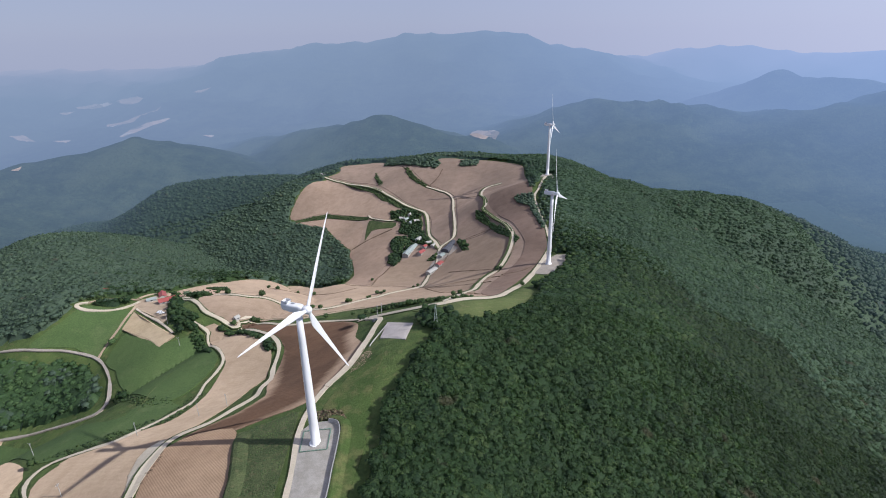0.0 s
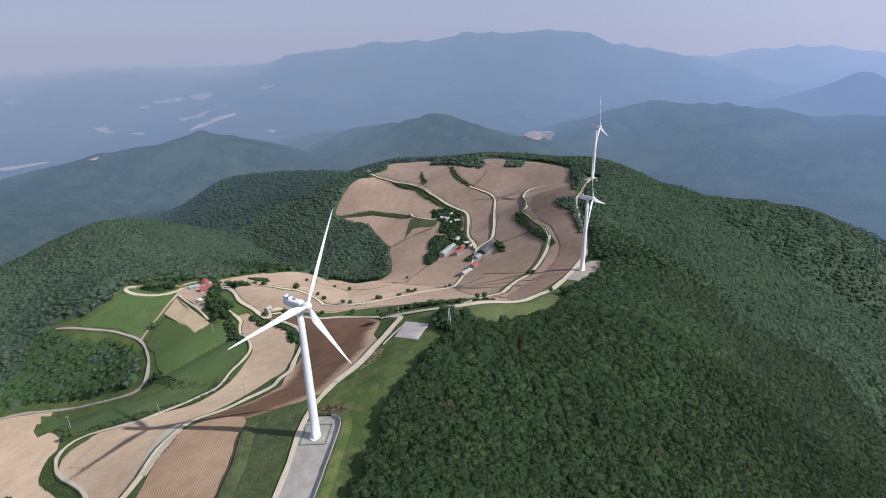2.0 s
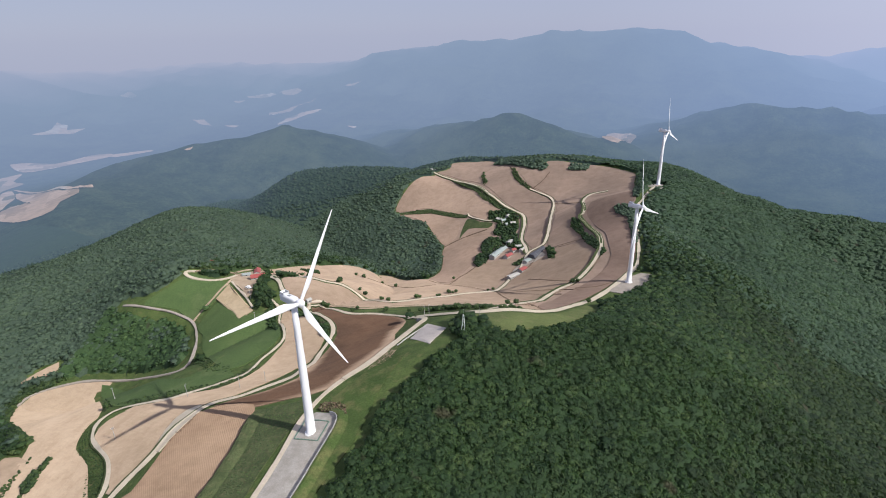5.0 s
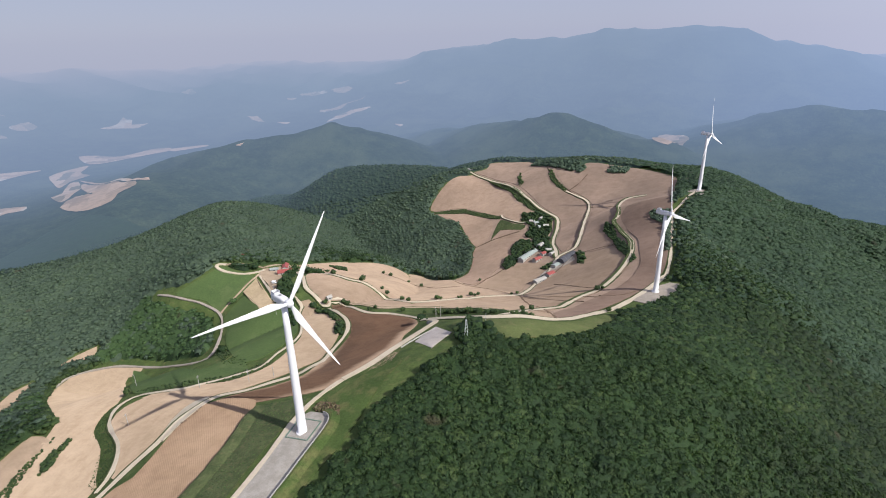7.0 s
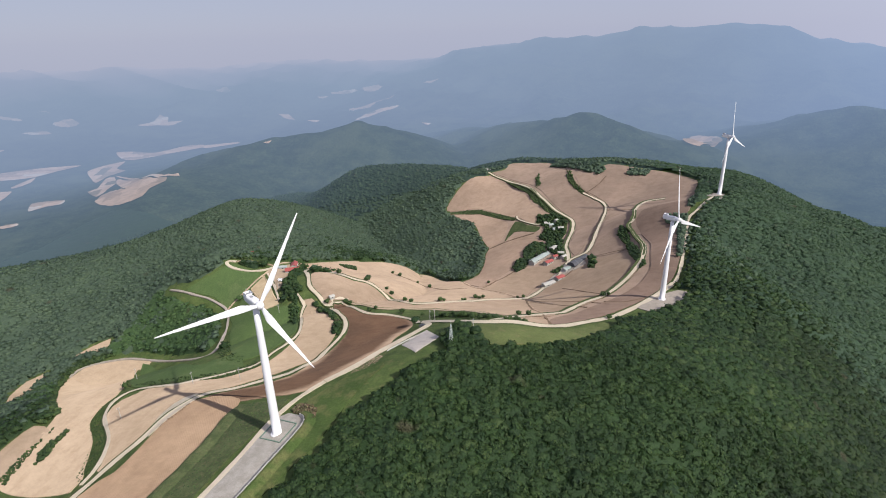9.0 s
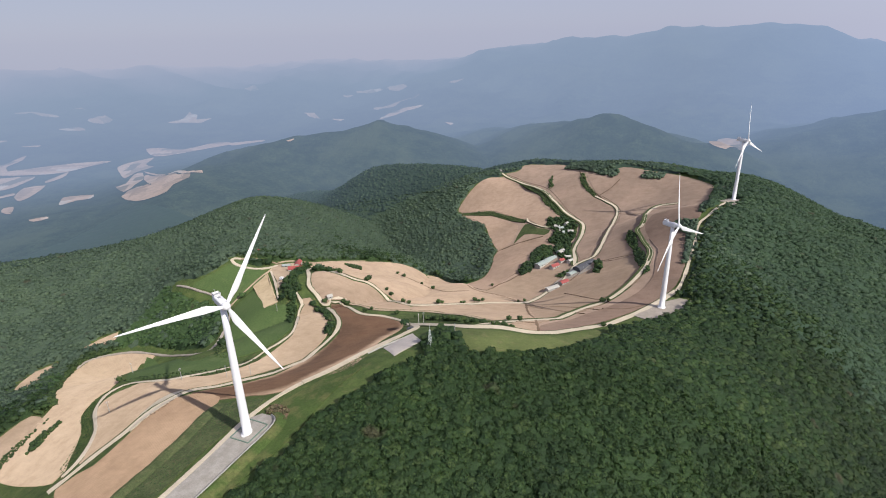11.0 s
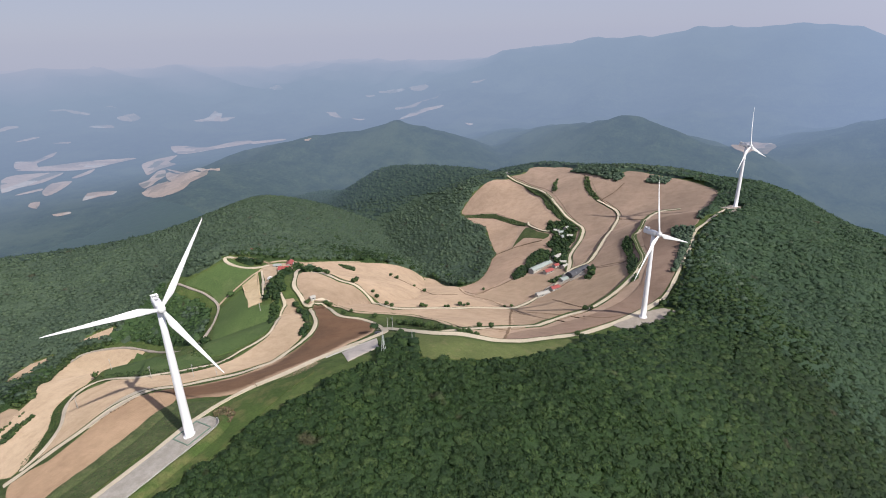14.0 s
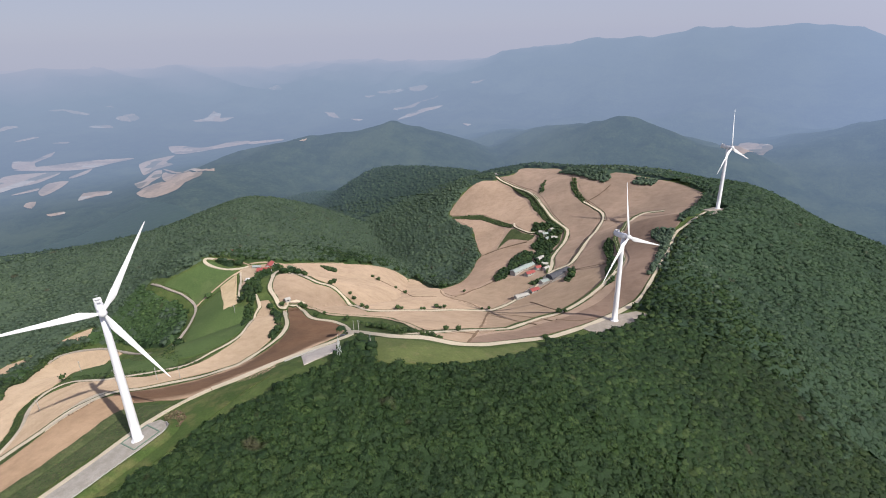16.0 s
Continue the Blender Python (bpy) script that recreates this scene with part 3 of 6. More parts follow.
FIELDS['gB'] = ('plough', [(-145, 217), (-131, 223), (-112, 219), (-108.5, 212), (-107.5, 206), (-104.5, 196), (-101, 184), (-99.5, 174), (-98, 150), (-98, 138), (-153, 154), (-142, 166), (-142, 183), (-145, 202)])
FIELDS['gC'] = ('tan', [(-379, 329), (-346, 332), (-349, 325), (-350, 314), (-247, 241), (-239, 224), (-234, 212), (-226, 202), (-202, 189), (-181, 170), (-171, 159), (-244, 159), (-254, 184), (-265, 205), (-273, 214), (-291, 222), (-381, 268), (-406, 288), (-409, 310)])
FIELDS['gD'] = ('tan', [(-253, 162), (-253, 172), (-257, 197), (-279, 199), (-280, 186), (-276, 167)])
FIELDS['gE'] = ('tan', [(-412, 245), (-435, 271), (-440, 293), (-433, 285), (-407, 259), (-376, 226)])
FIELDS['gF'] = ('tan', [(-435, 316), (-430, 331), (-419, 346), (-412, 334), (-430, 320)])
FIELDS['G1'] = ('green', [(-357, 404), (-340, 419), (-329, 438), (-309, 438), (-292, 438), (-284, 429), (-282, 416), (-294, 390), (-320, 399), (-358, 399)])
FIELDS['G2'] = ('green', [(-282, 382), (-273, 408), (-229, 375), (-209, 379), (-204, 384), (-197, 375), (-172, 340), (-173, 319), (-184, 297), (-208, 310), (-252, 350), (-265, 368)])
FIELDS['Gs'] = ('stripe', [(-284, 434), (-222, 382), (-232, 374), (-284, 412)])
FIELDS['G3'] = ('green', [(-237, 243), (-345, 320), (-342, 329), (-218, 279), (-208, 291), (-197, 303), (-169, 281), (-170, 262), (-196, 252), (-216, 246)])
FIELDS['meadow1'] = ('rough', [(-104, 215), (-84, 221), (-76, 222), (-74, 197), (-73, 171), (-71, 140), (-94, 140), (-94, 160), (-97, 180), (-101, 197)])
FIELDS['lawn1'] = ('lawn', [(-64, 214), (-58, 235), (-50, 251), (-43, 259), (-36, 254), (-39, 238), (-39, 221), (-38, 211), (-38, 190), (-41, 169), (-42, 160), (-46, 159), (-47, 185), (-46, 203)])
FIELDS['lawn2'] = ('hay', [(-24, 322), (-1, 321), (18, 329), (30, 334), (42, 348), (51, 369), (61, 394), (66, 376), (59, 350), (51, 329), (39, 311), (23, 297), (8, 289)])
FIELDS['hayband'] = ('meadow', [(-119, 732), (-110, 751), (-79, 745), (-74, 755), (-94, 762), (-117, 777)])
PADS = {}
PADS['tower_pad'] = [(-64.5, 110), (-64.5, 160), (-65.4, 173), (-67.4, 190), (-69.6, 205), (-66, 209), (-58, 208), (-53.5, 205), (-52.2, 200), (-51.5, 185), (-51.2, 165), (-52, 110)]
STONES = [(-54, 246), (-48, 250), (-43, 257), (-45, 269), (-49, 268), (-53, 258)]
PADS['apron'] = [(-158, 206), (-159.5, 217), (-158, 224), (-153, 228.5), (-147.4, 226), (-146.4, 221), (-146.5, 214), (-147.4, 206), (-148, 198), (-148.4, 191), (-153, 192)]
PADS['white_pad'] = [(-41, 283), (-40.5, 315), (-22, 293.5), (-25, 269)]
PADS['pad2'] = [(78, 446), (85, 465), (94, 481), (107, 493), (116, 490), (110, 470), (99, 451), (88, 439)]
PADS['pad3'] = [(128, 741), (137, 757), (148, 748), (147, 718), (137, 709)]
PADS['yard'] = [(-292, 457), (-285, 475), (-274, 474), (-255, 438), (-246, 420), (-239, 405), (-243, 403), (-260, 422), (-280, 437), (-289, 444)]
PADS['yard2'] = [(-19, 574), (-8, 595), (7, 606), (13, 614), (7, 629), (-4, 630), (-10, 619), (-16, 600), (-21, 588)]
PADS['house_yard'] = [(-178, 400), (-173, 408), (-166, 411), (-169, 404), (-173, 398)]
HEDGES = {}
GLADES = []
HEDGES['h_mid'] = (2.1, [(-186, 392), (-162, 377), (-134, 352), (-125, 335), (-132, 336), (-141, 354), (-164, 373), (-190, 390)])
HEDGES['h_wood'] = (2.2, [(-247, 421), (-240, 429), (-222, 411), (-208, 399), (-214, 396), (-201, 383), (-186, 360), (-178, 349), (-203, 372), (-210, 386)])
HEDGES['h_hlow'] = (0.9, [(-242, 244), (-221, 250), (-202, 257), (-177, 268), (-171, 289), (-168, 304), (-161, 298), (-162, 282), (-165, 259), (-191, 248), (-211, 244)])
HEDGES['h_h4'] = (1.3, [(-177, 916), (-141, 889), (-116, 859), (-85, 815), (-56, 785), (-38, 769), (-48, 770), (-77, 792), (-101, 821), (-125, 860)])
HEDGES['h_vill'] = (2.4, [(-85, 780), (-74, 784), (-51, 778), (-38, 763), (-34, 739), (-36, 720), (-27, 679), (-16, 641), (-31, 657), (-47, 681), (-55, 714), (-67, 726), (-68, 743), (-65, 752), (-83, 765)])
HEDGES['h_vill2'] = (2.4, [(-78, 702), (-71, 714), (-53, 699), (-49, 677), (-57, 670), (-62, 654), (-68, 648), (-75, 677)])
HEDGES['h_h5'] = (1.2, [(-247, 836), (-195, 835), (-154, 810), (-119, 788), (-119, 781), (-154, 800), (-188, 821), (-242, 831)])
HEDGES['h_h6'] = (1.6, [(-70, 901), (-62, 894), (-48, 860), (-30, 836), (-32, 829), (-47, 845), (-61, 867)])
HEDGES['h_h7'] = (1.8, [(-122, 909), (-121, 929), (-104, 871), (-109, 865)])
HEDGES['h_h9'] = (2.8, [(-76, 628), (-74, 649), (-57, 661), (-49, 677), (-39, 667), (-57, 634), (-66, 622)])
HEDGES['h_h10'] = (2.8, [(12, 633), (16, 640), (24, 611), (26, 586), (18, 597)])
HEDGES['h_brush'] = (1.5, [(-266, 541), (-256, 549), (-246, 546), (-238, 536), (-252, 535)])
HEDGES['w_t2'] = (2.4, [(87, 670), (99, 670), (111, 662), (114, 626), (111, 569), (104, 555), (103, 595), (102, 638), (90, 654)])
HEDGES['w_t3'] = (2.0, [(126, 831), (137, 822), (132, 764), (114, 682), (108, 685)])
HEDGES['h_left1'] = (2.2, [(-430, 309), (-418, 317), (-406, 333), (-393, 331), (-411, 312), (-414, 293), (-384, 267), (-295, 222), (-273, 213), (-269, 201), (-284, 202), (-284, 188), (-291, 186), (-330, 207), (-392, 250), (-427, 285)])
HEDGES['h_left2'] = (0.5, [(-220, 200), (-238, 222), (-221, 213), (-188, 192), (-166, 172), (-167, 161), (-179, 167), (-198, 189)])
HEDGES['h_left3'] = (1.8, [(-240, 180), (-241, 186), (-239, 194), (-238, 203), (-235, 190), (-230, 180), (-233, 173)])
HEDGES['h_left4'] = (1.0, [(-249, 160), (-255, 177), (-254, 195), (-258, 202), (-247, 174), (-241, 160)])
HEDGES['h_rubble'] = (0.9, [(-67, 215), (-66, 219), (-59.7, 218), (-53, 216), (-49, 209), (-51, 207), (-54, 210), (-58.4, 211), (-64, 211)])
HEDGES['w_crown'] = (3.2, [(-110, 959), (-88, 936), (-59, 901), (-16, 876), (-9, 894), (-40, 913), (-104, 988)])
HEDGES['w_crown2'] = (3.2, [(24, 881), (52, 878), (56, 898), (28, 901)])
HEDGES['k_bank'] = (1.8, [(-58, 364), (-31, 348), (-2, 340), (19, 340), (16, 345), (-5, 347), (-32, 355), (-55, 369)])
HEDGES['k_crop'] = (0.8, [(-258, 340), (-211, 309), (-183, 298), (-177, 288), (-201, 290), (-254, 333)])
HEDGES['h_barn'] = (2.2, [(-76, 625), (-71, 641), (-65, 651), (-61, 662), (-58, 636), (-59, 620), (-66, 611)])
HEDGES['h_barn2'] = (1.8, [(-25, 606), (-16, 616), (-10, 622), (-9, 610), (-16, 600)])
HEDGES['h_side'] = (1.6, [(38, 667), (39, 685), (48, 674), (54, 646), (67, 604), (77, 545), (73, 540), (60, 589), (52, 635)])
HEDGES['h_hid'] = (2.0, [(-337, 445), (-338, 458), (-344, 479), (-338, 487), (-315, 475), (-308, 465), (-318, 459), (-326, 451)])
HEDGES['h_islet'] = (1.0, [(-327, 441), (-317, 449), (-298, 456), (-299, 449), (-315, 440)])
HEDGES['h_tree2'] = (4.0, [(-20, 284), (-20, 305), (-7, 307), (5, 296), (6, 286), (-3, 281), (-12, 279)])
GLADES.append([(-344, 332), (-324, 341), (-291, 335), (-266, 330), (-258, 340), (-223, 318), (-183, 315), (-176, 339), (-167, 298), (-183, 253), (-220, 250), (-272, 258)])
GLADES.append([(-187, 287), (-225, 320), (-254, 352), (-270, 373), (-182, 339), (-164, 314), (-160, 285)])
GLADES.append([(-234, 239), (-349, 327), (-213, 275), (-206, 289), (-255, 349), (-258, 368), (-197, 332), (-166, 302), (-163, 265), (-198, 241)])
LONE_TREES = [(-243, 480), (-204, 453), (-174, 456), (-177, 464), (-155, 461), (-148, 458), (-116, 437), (-124, 440), (-127, 384), (-127, 394), (-206, 563), (-194, 558), (-173, 563), (-151, 550), (-94, 454), (-92, 458), (-78, 469), (-76, 471), (-70, 483), (-66, 484), (-64, 488), (-36, 511), (-32, 519), (-88, 574), (4, 372), (9, 380), (62, 409), (52, 487), (48, 484), (-64, 372), (-45, 358), (-28, 346), (-18, 338), (-12, 336), (-6, 336), (-76, 380), (-100, 391), (-165, 405), (-162, 406), (-178, 395)]

FAR_PLOTS = []
FAR_PLOTS.append([(-2242, 978), (-2275, 1040), (-2161, 1152), (-2059, 1029), (-2059, 943), (-2036, 889)])
FAR_PLOTS.append([(-2509, 1147), (-2466, 1199), (-2551, 1329), (-2476, 1277), (-2415, 1184), (-2323, 1139), (-2383, 1089)])
FAR_PLOTS.append([(-2361, 1079), (-2297, 1246), (-2217, 1362), (-2128, 1435), (-2123, 1337), (-2117, 1244), (-2181, 1167)])
FAR_PLOTS.append([(-2041, 1120), (-2111, 1245), (-2048, 1191), (-2018, 1121)])
FAR_PLOTS.append([(-1921, 958), (-2013, 1035), (-1983, 1090), (-1864, 977), (-1836, 930)])
FAR_PLOTS.append([(-1967, 898), (-1977, 982), (-1947, 971), (-1951, 906)])
FAR_PLOTS.append([(-1732, 830), (-1785, 860), (-1772, 882), (-1665, 823)])
FAR_PLOTS.append([(-1640, 942), (-1731, 1005), (-1708, 1032), (-1637, 1049), (-1600, 1015), (-1627, 987), (-1614, 932)])
FAR_PLOTS.append([(-2003, 1375), (-2029, 1458), (-2018, 1549), (-1934, 1448), (-1859, 1429), (-1845, 1344), (-1782, 1253), (-1894, 1310)])
FAR_PLOTS.append([(-1665, 1142), (-1680, 1187), (-1809, 1310), (-1805, 1340), (-1662, 1242), (-1568, 1143), (-1512, 1069)])
FAR_PLOTS.append([(-1415, 998), (-1533, 1130), (-1382, 1076), (-1641, 1230), (-1714, 1297), (-1285, 1130), (-1209, 1077), (-1226, 1034), (-1186, 981), (-1218, 934)])
FAR_PLOTS.append([(-1790, 1349), (-1232, 1143), (-1271, 1137), (-1757, 1326)])
FAR_PLOTS.append([(-2211, 1656), (-2166, 1700), (-2043, 1725), (-2012, 1853), (-1953, 1905), (-1911, 1866), (-1948, 1756), (-2006, 1582), (-2077, 1579)])
FAR_PLOTS.append([(-1935, 1888), (-1842, 2008), (-1808, 1974), (-1882, 1855)])
FAR_PLOTS.append([(-2952, 1704), (-2958, 1753), (-2872, 1777), (-2808, 1757), (-2888, 1712)])
FAR_PLOTS.append([(-2577, 2068), (-2566, 2165), (-2671, 2295), (-2541, 2239), (-2504, 2197), (-2458, 2261), (-2442, 2176), (-2492, 2152), (-2532, 2087)])
FAR_PLOTS.append([(-3420, 1751), (-3371, 1780), (-3213, 1816), (-3133, 1829), (-3164, 1787)])
FAR_PLOTS.append([(-3191, 1937), (-3152, 1966), (-3123, 1975)])
FAR_PLOTS.append([(-2937, 1855), (-2989, 1944), (-2836, 1931), (-2830, 1868)])
FAR_PLOTS.append([(-2862, 1311), (-2903, 1360), (-2906, 1416), (-2885, 1432), (-2869, 1365)])
FAR_PLOTS.append([(-2741, 1412), (-2682, 1464), (-2664, 1443)])
FAR_PLOTS.append([(-3146, 1381), (-3168, 1446), (-3134, 1463), (-3105, 1362)])
FAR_PLOTS.append([(-1487, 781), (-1458, 811), (-1431, 801), (-1443, 772)])
FAR_PLOTS.append([(-2773, 2843), (-2754, 2916), (-2642, 2833), (-2650, 2767)])
FAR_PLOTS.append([(-2082, 3140), (-2075, 3302), (-1915, 3218), (-1966, 3119)])
FAR_PLOTS.append([(-1907, 3237), (-1924, 3367), (-1758, 3250), (-1745, 3238), (-1792, 3155)])
FAR_PLOTS.append([(-1756, 2859), (-1642, 2925), (-1564, 3077), (-1619, 2910), (-1654, 2738)])
FAR_PLOTS.append([(-1546, 2707), (-1501, 2772), (-1419, 2862), (-1467, 2673), (-1508, 2527)])
FAR_PLOTS.append([(-1803, 2495), (-1740, 2529), (-1735, 2487)])
FAR_PLOTS.append([(-1133, 2558), (-1075, 2539), (-1077, 2507)])
FAR_PLOTS.append([(-2084, 2606), (-2013, 2611), (-1892, 2518), (-2007, 2557)])
FAR_PLOTS.append([(-1496, 3346), (-1408, 3403), (-1444, 3329)])
FAR_PLOTS.append([(-1217, 1492), (-1220, 1537), (-1207, 1506)])
FAR_PLOTS.append([(-2112, 3035), (-2053, 3076), (-2068, 3030)])
FAR_PLOTS.append([(93, 2033), (120, 2441), (178, 2416), (226, 2262), (145, 1954)])


# mown or scrubby ground kept free of woods
CLEARINGS = [
    [(-244, 424), (-226, 450), (-190, 406), (-165, 350), (-181, 344), (-206, 374)],
    [(-112, 376), (-60, 345), (0, 334), (42, 350), (22, 366), (-20, 374), (-75, 418), (-112, 408)],
    [(-152, 225), (-100, 225), (-105, 400), (-160, 395), (-128, 340)],
    [(-75, 60), (-30, 60), (-36, 150), (-38, 190), (-20, 240), (-20, 285), (-30, 300), (-60, 330), (-150, 260), (-230, 230), (-300, 150), (-200, 60)],
    [(-60, 320), (10, 330), (60, 380), (100, 440), (60, 440), (0, 420), (-60, 360)],
    [(-36, 248), (-45, 289), (-52, 338), (-22, 318), (-10, 290), (-6, 268), (-14, 252), (-27, 237)],
]



# ---- building helpers ----


def mesh_object(name, verts, faces, mat, smooth=False):
    me = bpy.data.meshes.new(name)
    me.from_pydata([tuple(v) for v in verts], [], [tuple(f) for f in faces])
    me.materials.append(mat)
    if smooth:
        me.polygons.foreach_set("use_smooth", np.ones(len(me.polygons), dtype=bool))
    return new(name, me)


def tri_object(name, verts, tris, mat, smooth=True):
    """A large mesh of triangles from arrays."""
    me = bpy.data.meshes.new(name)
    n, k = len(verts), len(tris)
    me.vertices.add(n)
    me.vertices.foreach_set("co", np.ascontiguousarray(verts, dtype=np.float32).ravel())
    me.loops.add(k * 3)
    me.loops.foreach_set("vertex_index", np.ascontiguousarray(tris, dtype=np.int32).ravel())
    me.polygons.add(k)
    me.polygons.foreach_set("loop_start", np.arange(k, dtype=np.int32) * 3)
    me.polygons.foreach_set("loop_total", np.full(k, 3, dtype=np.int32))
    me.polygons.foreach_set("use_smooth", np.full(k, smooth, dtype=bool))
    me.update(calc_edges=True)
    me.materials.append(mat)
    return new(name, me)


def part(name, bm, mat, parent, label=""):
    me = bpy.data.meshes.new(name)
    bmesh.ops.recalc_face_normals(bm, faces=bm.faces)
    bm.to_mesh(me)
    bm.free()
    me.materials.append(mat)
    ob = new(name, me)
    ob.parent = parent
    if label:
        ob["label"] = label
    return ob


def smooth(ob):
    ob.data.polygons.foreach_set("use_smooth", np.ones(len(ob.data.polygons), dtype=bool))
    return ob


def box(bm, size, at=(0, 0, 0), turn=0.0, bevel=0.0):
    r = bmesh.ops.create_cube(bm, size=1)
    bmesh.ops.scale(bm, vec=size, verts=r["verts"])
    if bevel:
        es = list({e for v in r["verts"] for e in v.link_edges})
        r = bmesh.ops.bevel(bm, geom=es, offset=bevel, segments=2, affect="EDGES")
    vs = r["verts"]
    bmesh.ops.rotate(bm, matrix=Matrix.Rotation(turn, 3, "Z"), verts=vs)
    bmesh.ops.translate(bm, vec=at, verts=vs)
    return vs


def rings(bm, profile, segments=24):
    """Stacked rings (radius, z) skinned and capped."""
    loops = []
    for r, z in profile:
        loops.append([bm.verts.new((r * math.cos(a), r * math.sin(a), z)) for a in np.linspace(0, 2 * math.pi, segments, endpoint=False)])
    for lo, hi in zip(loops, loops[1:]):
        for i in range(segments):
            j = (i + 1) % segments
            bm.faces.new((lo[i], lo[j], hi[j], hi[i]))
    bm.faces.new(loops[0][::-1])
    bm.faces.new(loops[-1])


def pipe(bm, a, b, r, segments=8, r2=None):
    a, b = Vector(a), Vector(b)
    q = (b - a).to_track_quat("Z", "Y").to_matrix()
    lo, hi = [], []
    for k in range(segments):
        c = Vector((math.cos(2 * math.pi * k / segments), math.sin(2 * math.pi * k / segments), 0))
        lo.append(bm.verts.new(a + q @ (c * r)))
        hi.append(bm.verts.new(b + q @ (c * (r if r2 is None else r2))))
    for k in range(segments):
        j = (k + 1) % segments
        bm.faces.new((lo[k], lo[j], hi[j], hi[k]))
    bm.faces.new(lo[::-1])
    bm.faces.new(hi)


def at(x, y, lift=0.0):
    return float(ground(x, y)) + lift


def spline(points, step):
    """A smooth line through plan points, resampled."""
    p = np.array(points, float)
    q = np.vstack([2 * p[0] - p[1], p, 2 * p[-1] - p[-2]])
    out = []
    for k in range(1, len(q) - 2):
        n = max(2, int(np.hypot(*(q[k + 1] - q[k])) / step))
        for s in np.linspace(0, 1, n, endpoint=False):
            a, b, c, d = q[k - 1:k + 3]
            out.append(0.5 * (2 * b + (c - a) * s + (2 * a - 5 * b + 4 * c - d) * s * s + (3 * b - a - 3 * c + d) * s ** 3))
    out.append(p[-1])
    return np.array(out)


def closed_spline(points, step):
    """A rounded outline through plan points."""
    p = np.array(points, float)
    out, n = [], len(p)
    for k in range(n):
        a, b, c, d = p[k - 1], p[k], p[(k + 1) % n], p[(k + 2) % n]
        m = max(2, int(np.hypot(*(c - b)) / step))
        for s in np.linspace(0, 1, m, endpoint=False):
            out.append(0.5 * (2 * b + 0.7 * (c - a) * s + (2 * a - 5 * b + 4 * c - d) * 0.7 * s * s + 0.3 * 2 * (c - b) * s + (3 * b - a - 3 * c + d) * 0.7 * s ** 3))
    return np.array(out)


def swollen(p, by):
    """An outline pushed outwards."""
    d = np.roll(p, -1, axis=0) - np.roll(p, 1, axis=0)
    d /= np.maximum(1e-6, np.hypot(d[:, 0], d[:, 1]))[:, None]
    area = np.sum(p[:, 0] * np.roll(p[:, 1], -1) - np.roll(p[:, 0], -1) * p[:, 1])
    return p + np.stack([d[:, 1], -d[:, 0]], 1) * by * (1 if area > 0 else -1)


def inside(x, y, poly):
    p = np.asarray(poly, float)
    res = np.zeros(np.shape(x), bool)
    for (ax, ay), (bx, by) in zip(p, np.roll(p, -1, axis=0)):
        if ay != by:
            res ^= ((ay > y) != (by > y)) & (x < (bx - ax) * (y - ay) / (by - ay) + ax)
    return res


def near_line(x, y, line):
    """Distance to a plan line."""
    d = np.full(np.shape(x), 1e9)
    p = np.asarray(line, float)
    for (ax, ay), (bx, by) in zip(p, p[1:]):
        dx, dy = bx - ax, by - ay
        s = np.clip(((x - ax) * dx + (y - ay) * dy) / max(1e-6, dx * dx + dy * dy), 0, 1)
        d = np.minimum(d, np.hypot(x - ax - s * dx, y - ay - s * dy))
    return d


def draped_sheet(name, outline, mat, lift, step=7.0, skirt=0.95, damp=None):
    """A sheet laid over the land inside an outline, with an edge that goes down into the ground."""
    from mathutils.geometry import delaunay_2d_cdt
    o = np.asarray(outline, float)
    lo, hi = o.min(0), o.max(0)
    gx, gy = np.meshgrid(np.arange(lo[0], hi[0], step), np.arange(lo[1], hi[1], step))
    gx, gy = gx.ravel(), gy.ravel()
    ok = inside(gx, gy, o) & (near_line(gx, gy, np.vstack([o, o[:1]])) > step * 0.4)
    pts = [Vector(q) for q in o] + [Vector((a, b)) for a, b in zip(gx[ok], gy[ok])]
    n = len(o)
    co, edges, faces, *_ = delaunay_2d_cdt(pts, [(k, (k + 1) % n) for k in range(n)], [], 1, 1e-3)
    xy = np.array([(c[0], c[1]) for c in co])
    z = ground(xy[:, 0], xy[:, 1]) + lift + 0.17
    verts = [(a, b, c) for (a, b), c in zip(xy, z)]
    use = {}
    for f in faces:
        for a, b in zip(f, list(f[1:]) + [f[0]]):
            use[(a, b)] = use.get((a, b), 0) + 1
    fs = [tuple(f) for f in faces]
    for (a, b) in list(use):
        if (b, a) not in use:
            k = len(verts)
            verts += [(xy[a][0], xy[a][1], z[a] - skirt), (xy[b][0], xy[b][1], z[b] - skirt)]
            fs.append((b, a, k, k + 1))
    ob = mesh_object(name, verts, fs, mat)
    if damp is not None:
        inner = np.array(damp, float)
        v = np.array(verts)
        d = near_line(v[:, 0], v[:, 1], np.vstack([inner, inner[:1]])) * np.where(inside(v[:, 0], v[:, 1], inner), 1, -1)
        ob.data.attributes.new("damp", "FLOAT", "POINT").data.foreach_set("value", np.clip(0.68 + d / 18, 0, 1).astype(np.float32))
    return ob


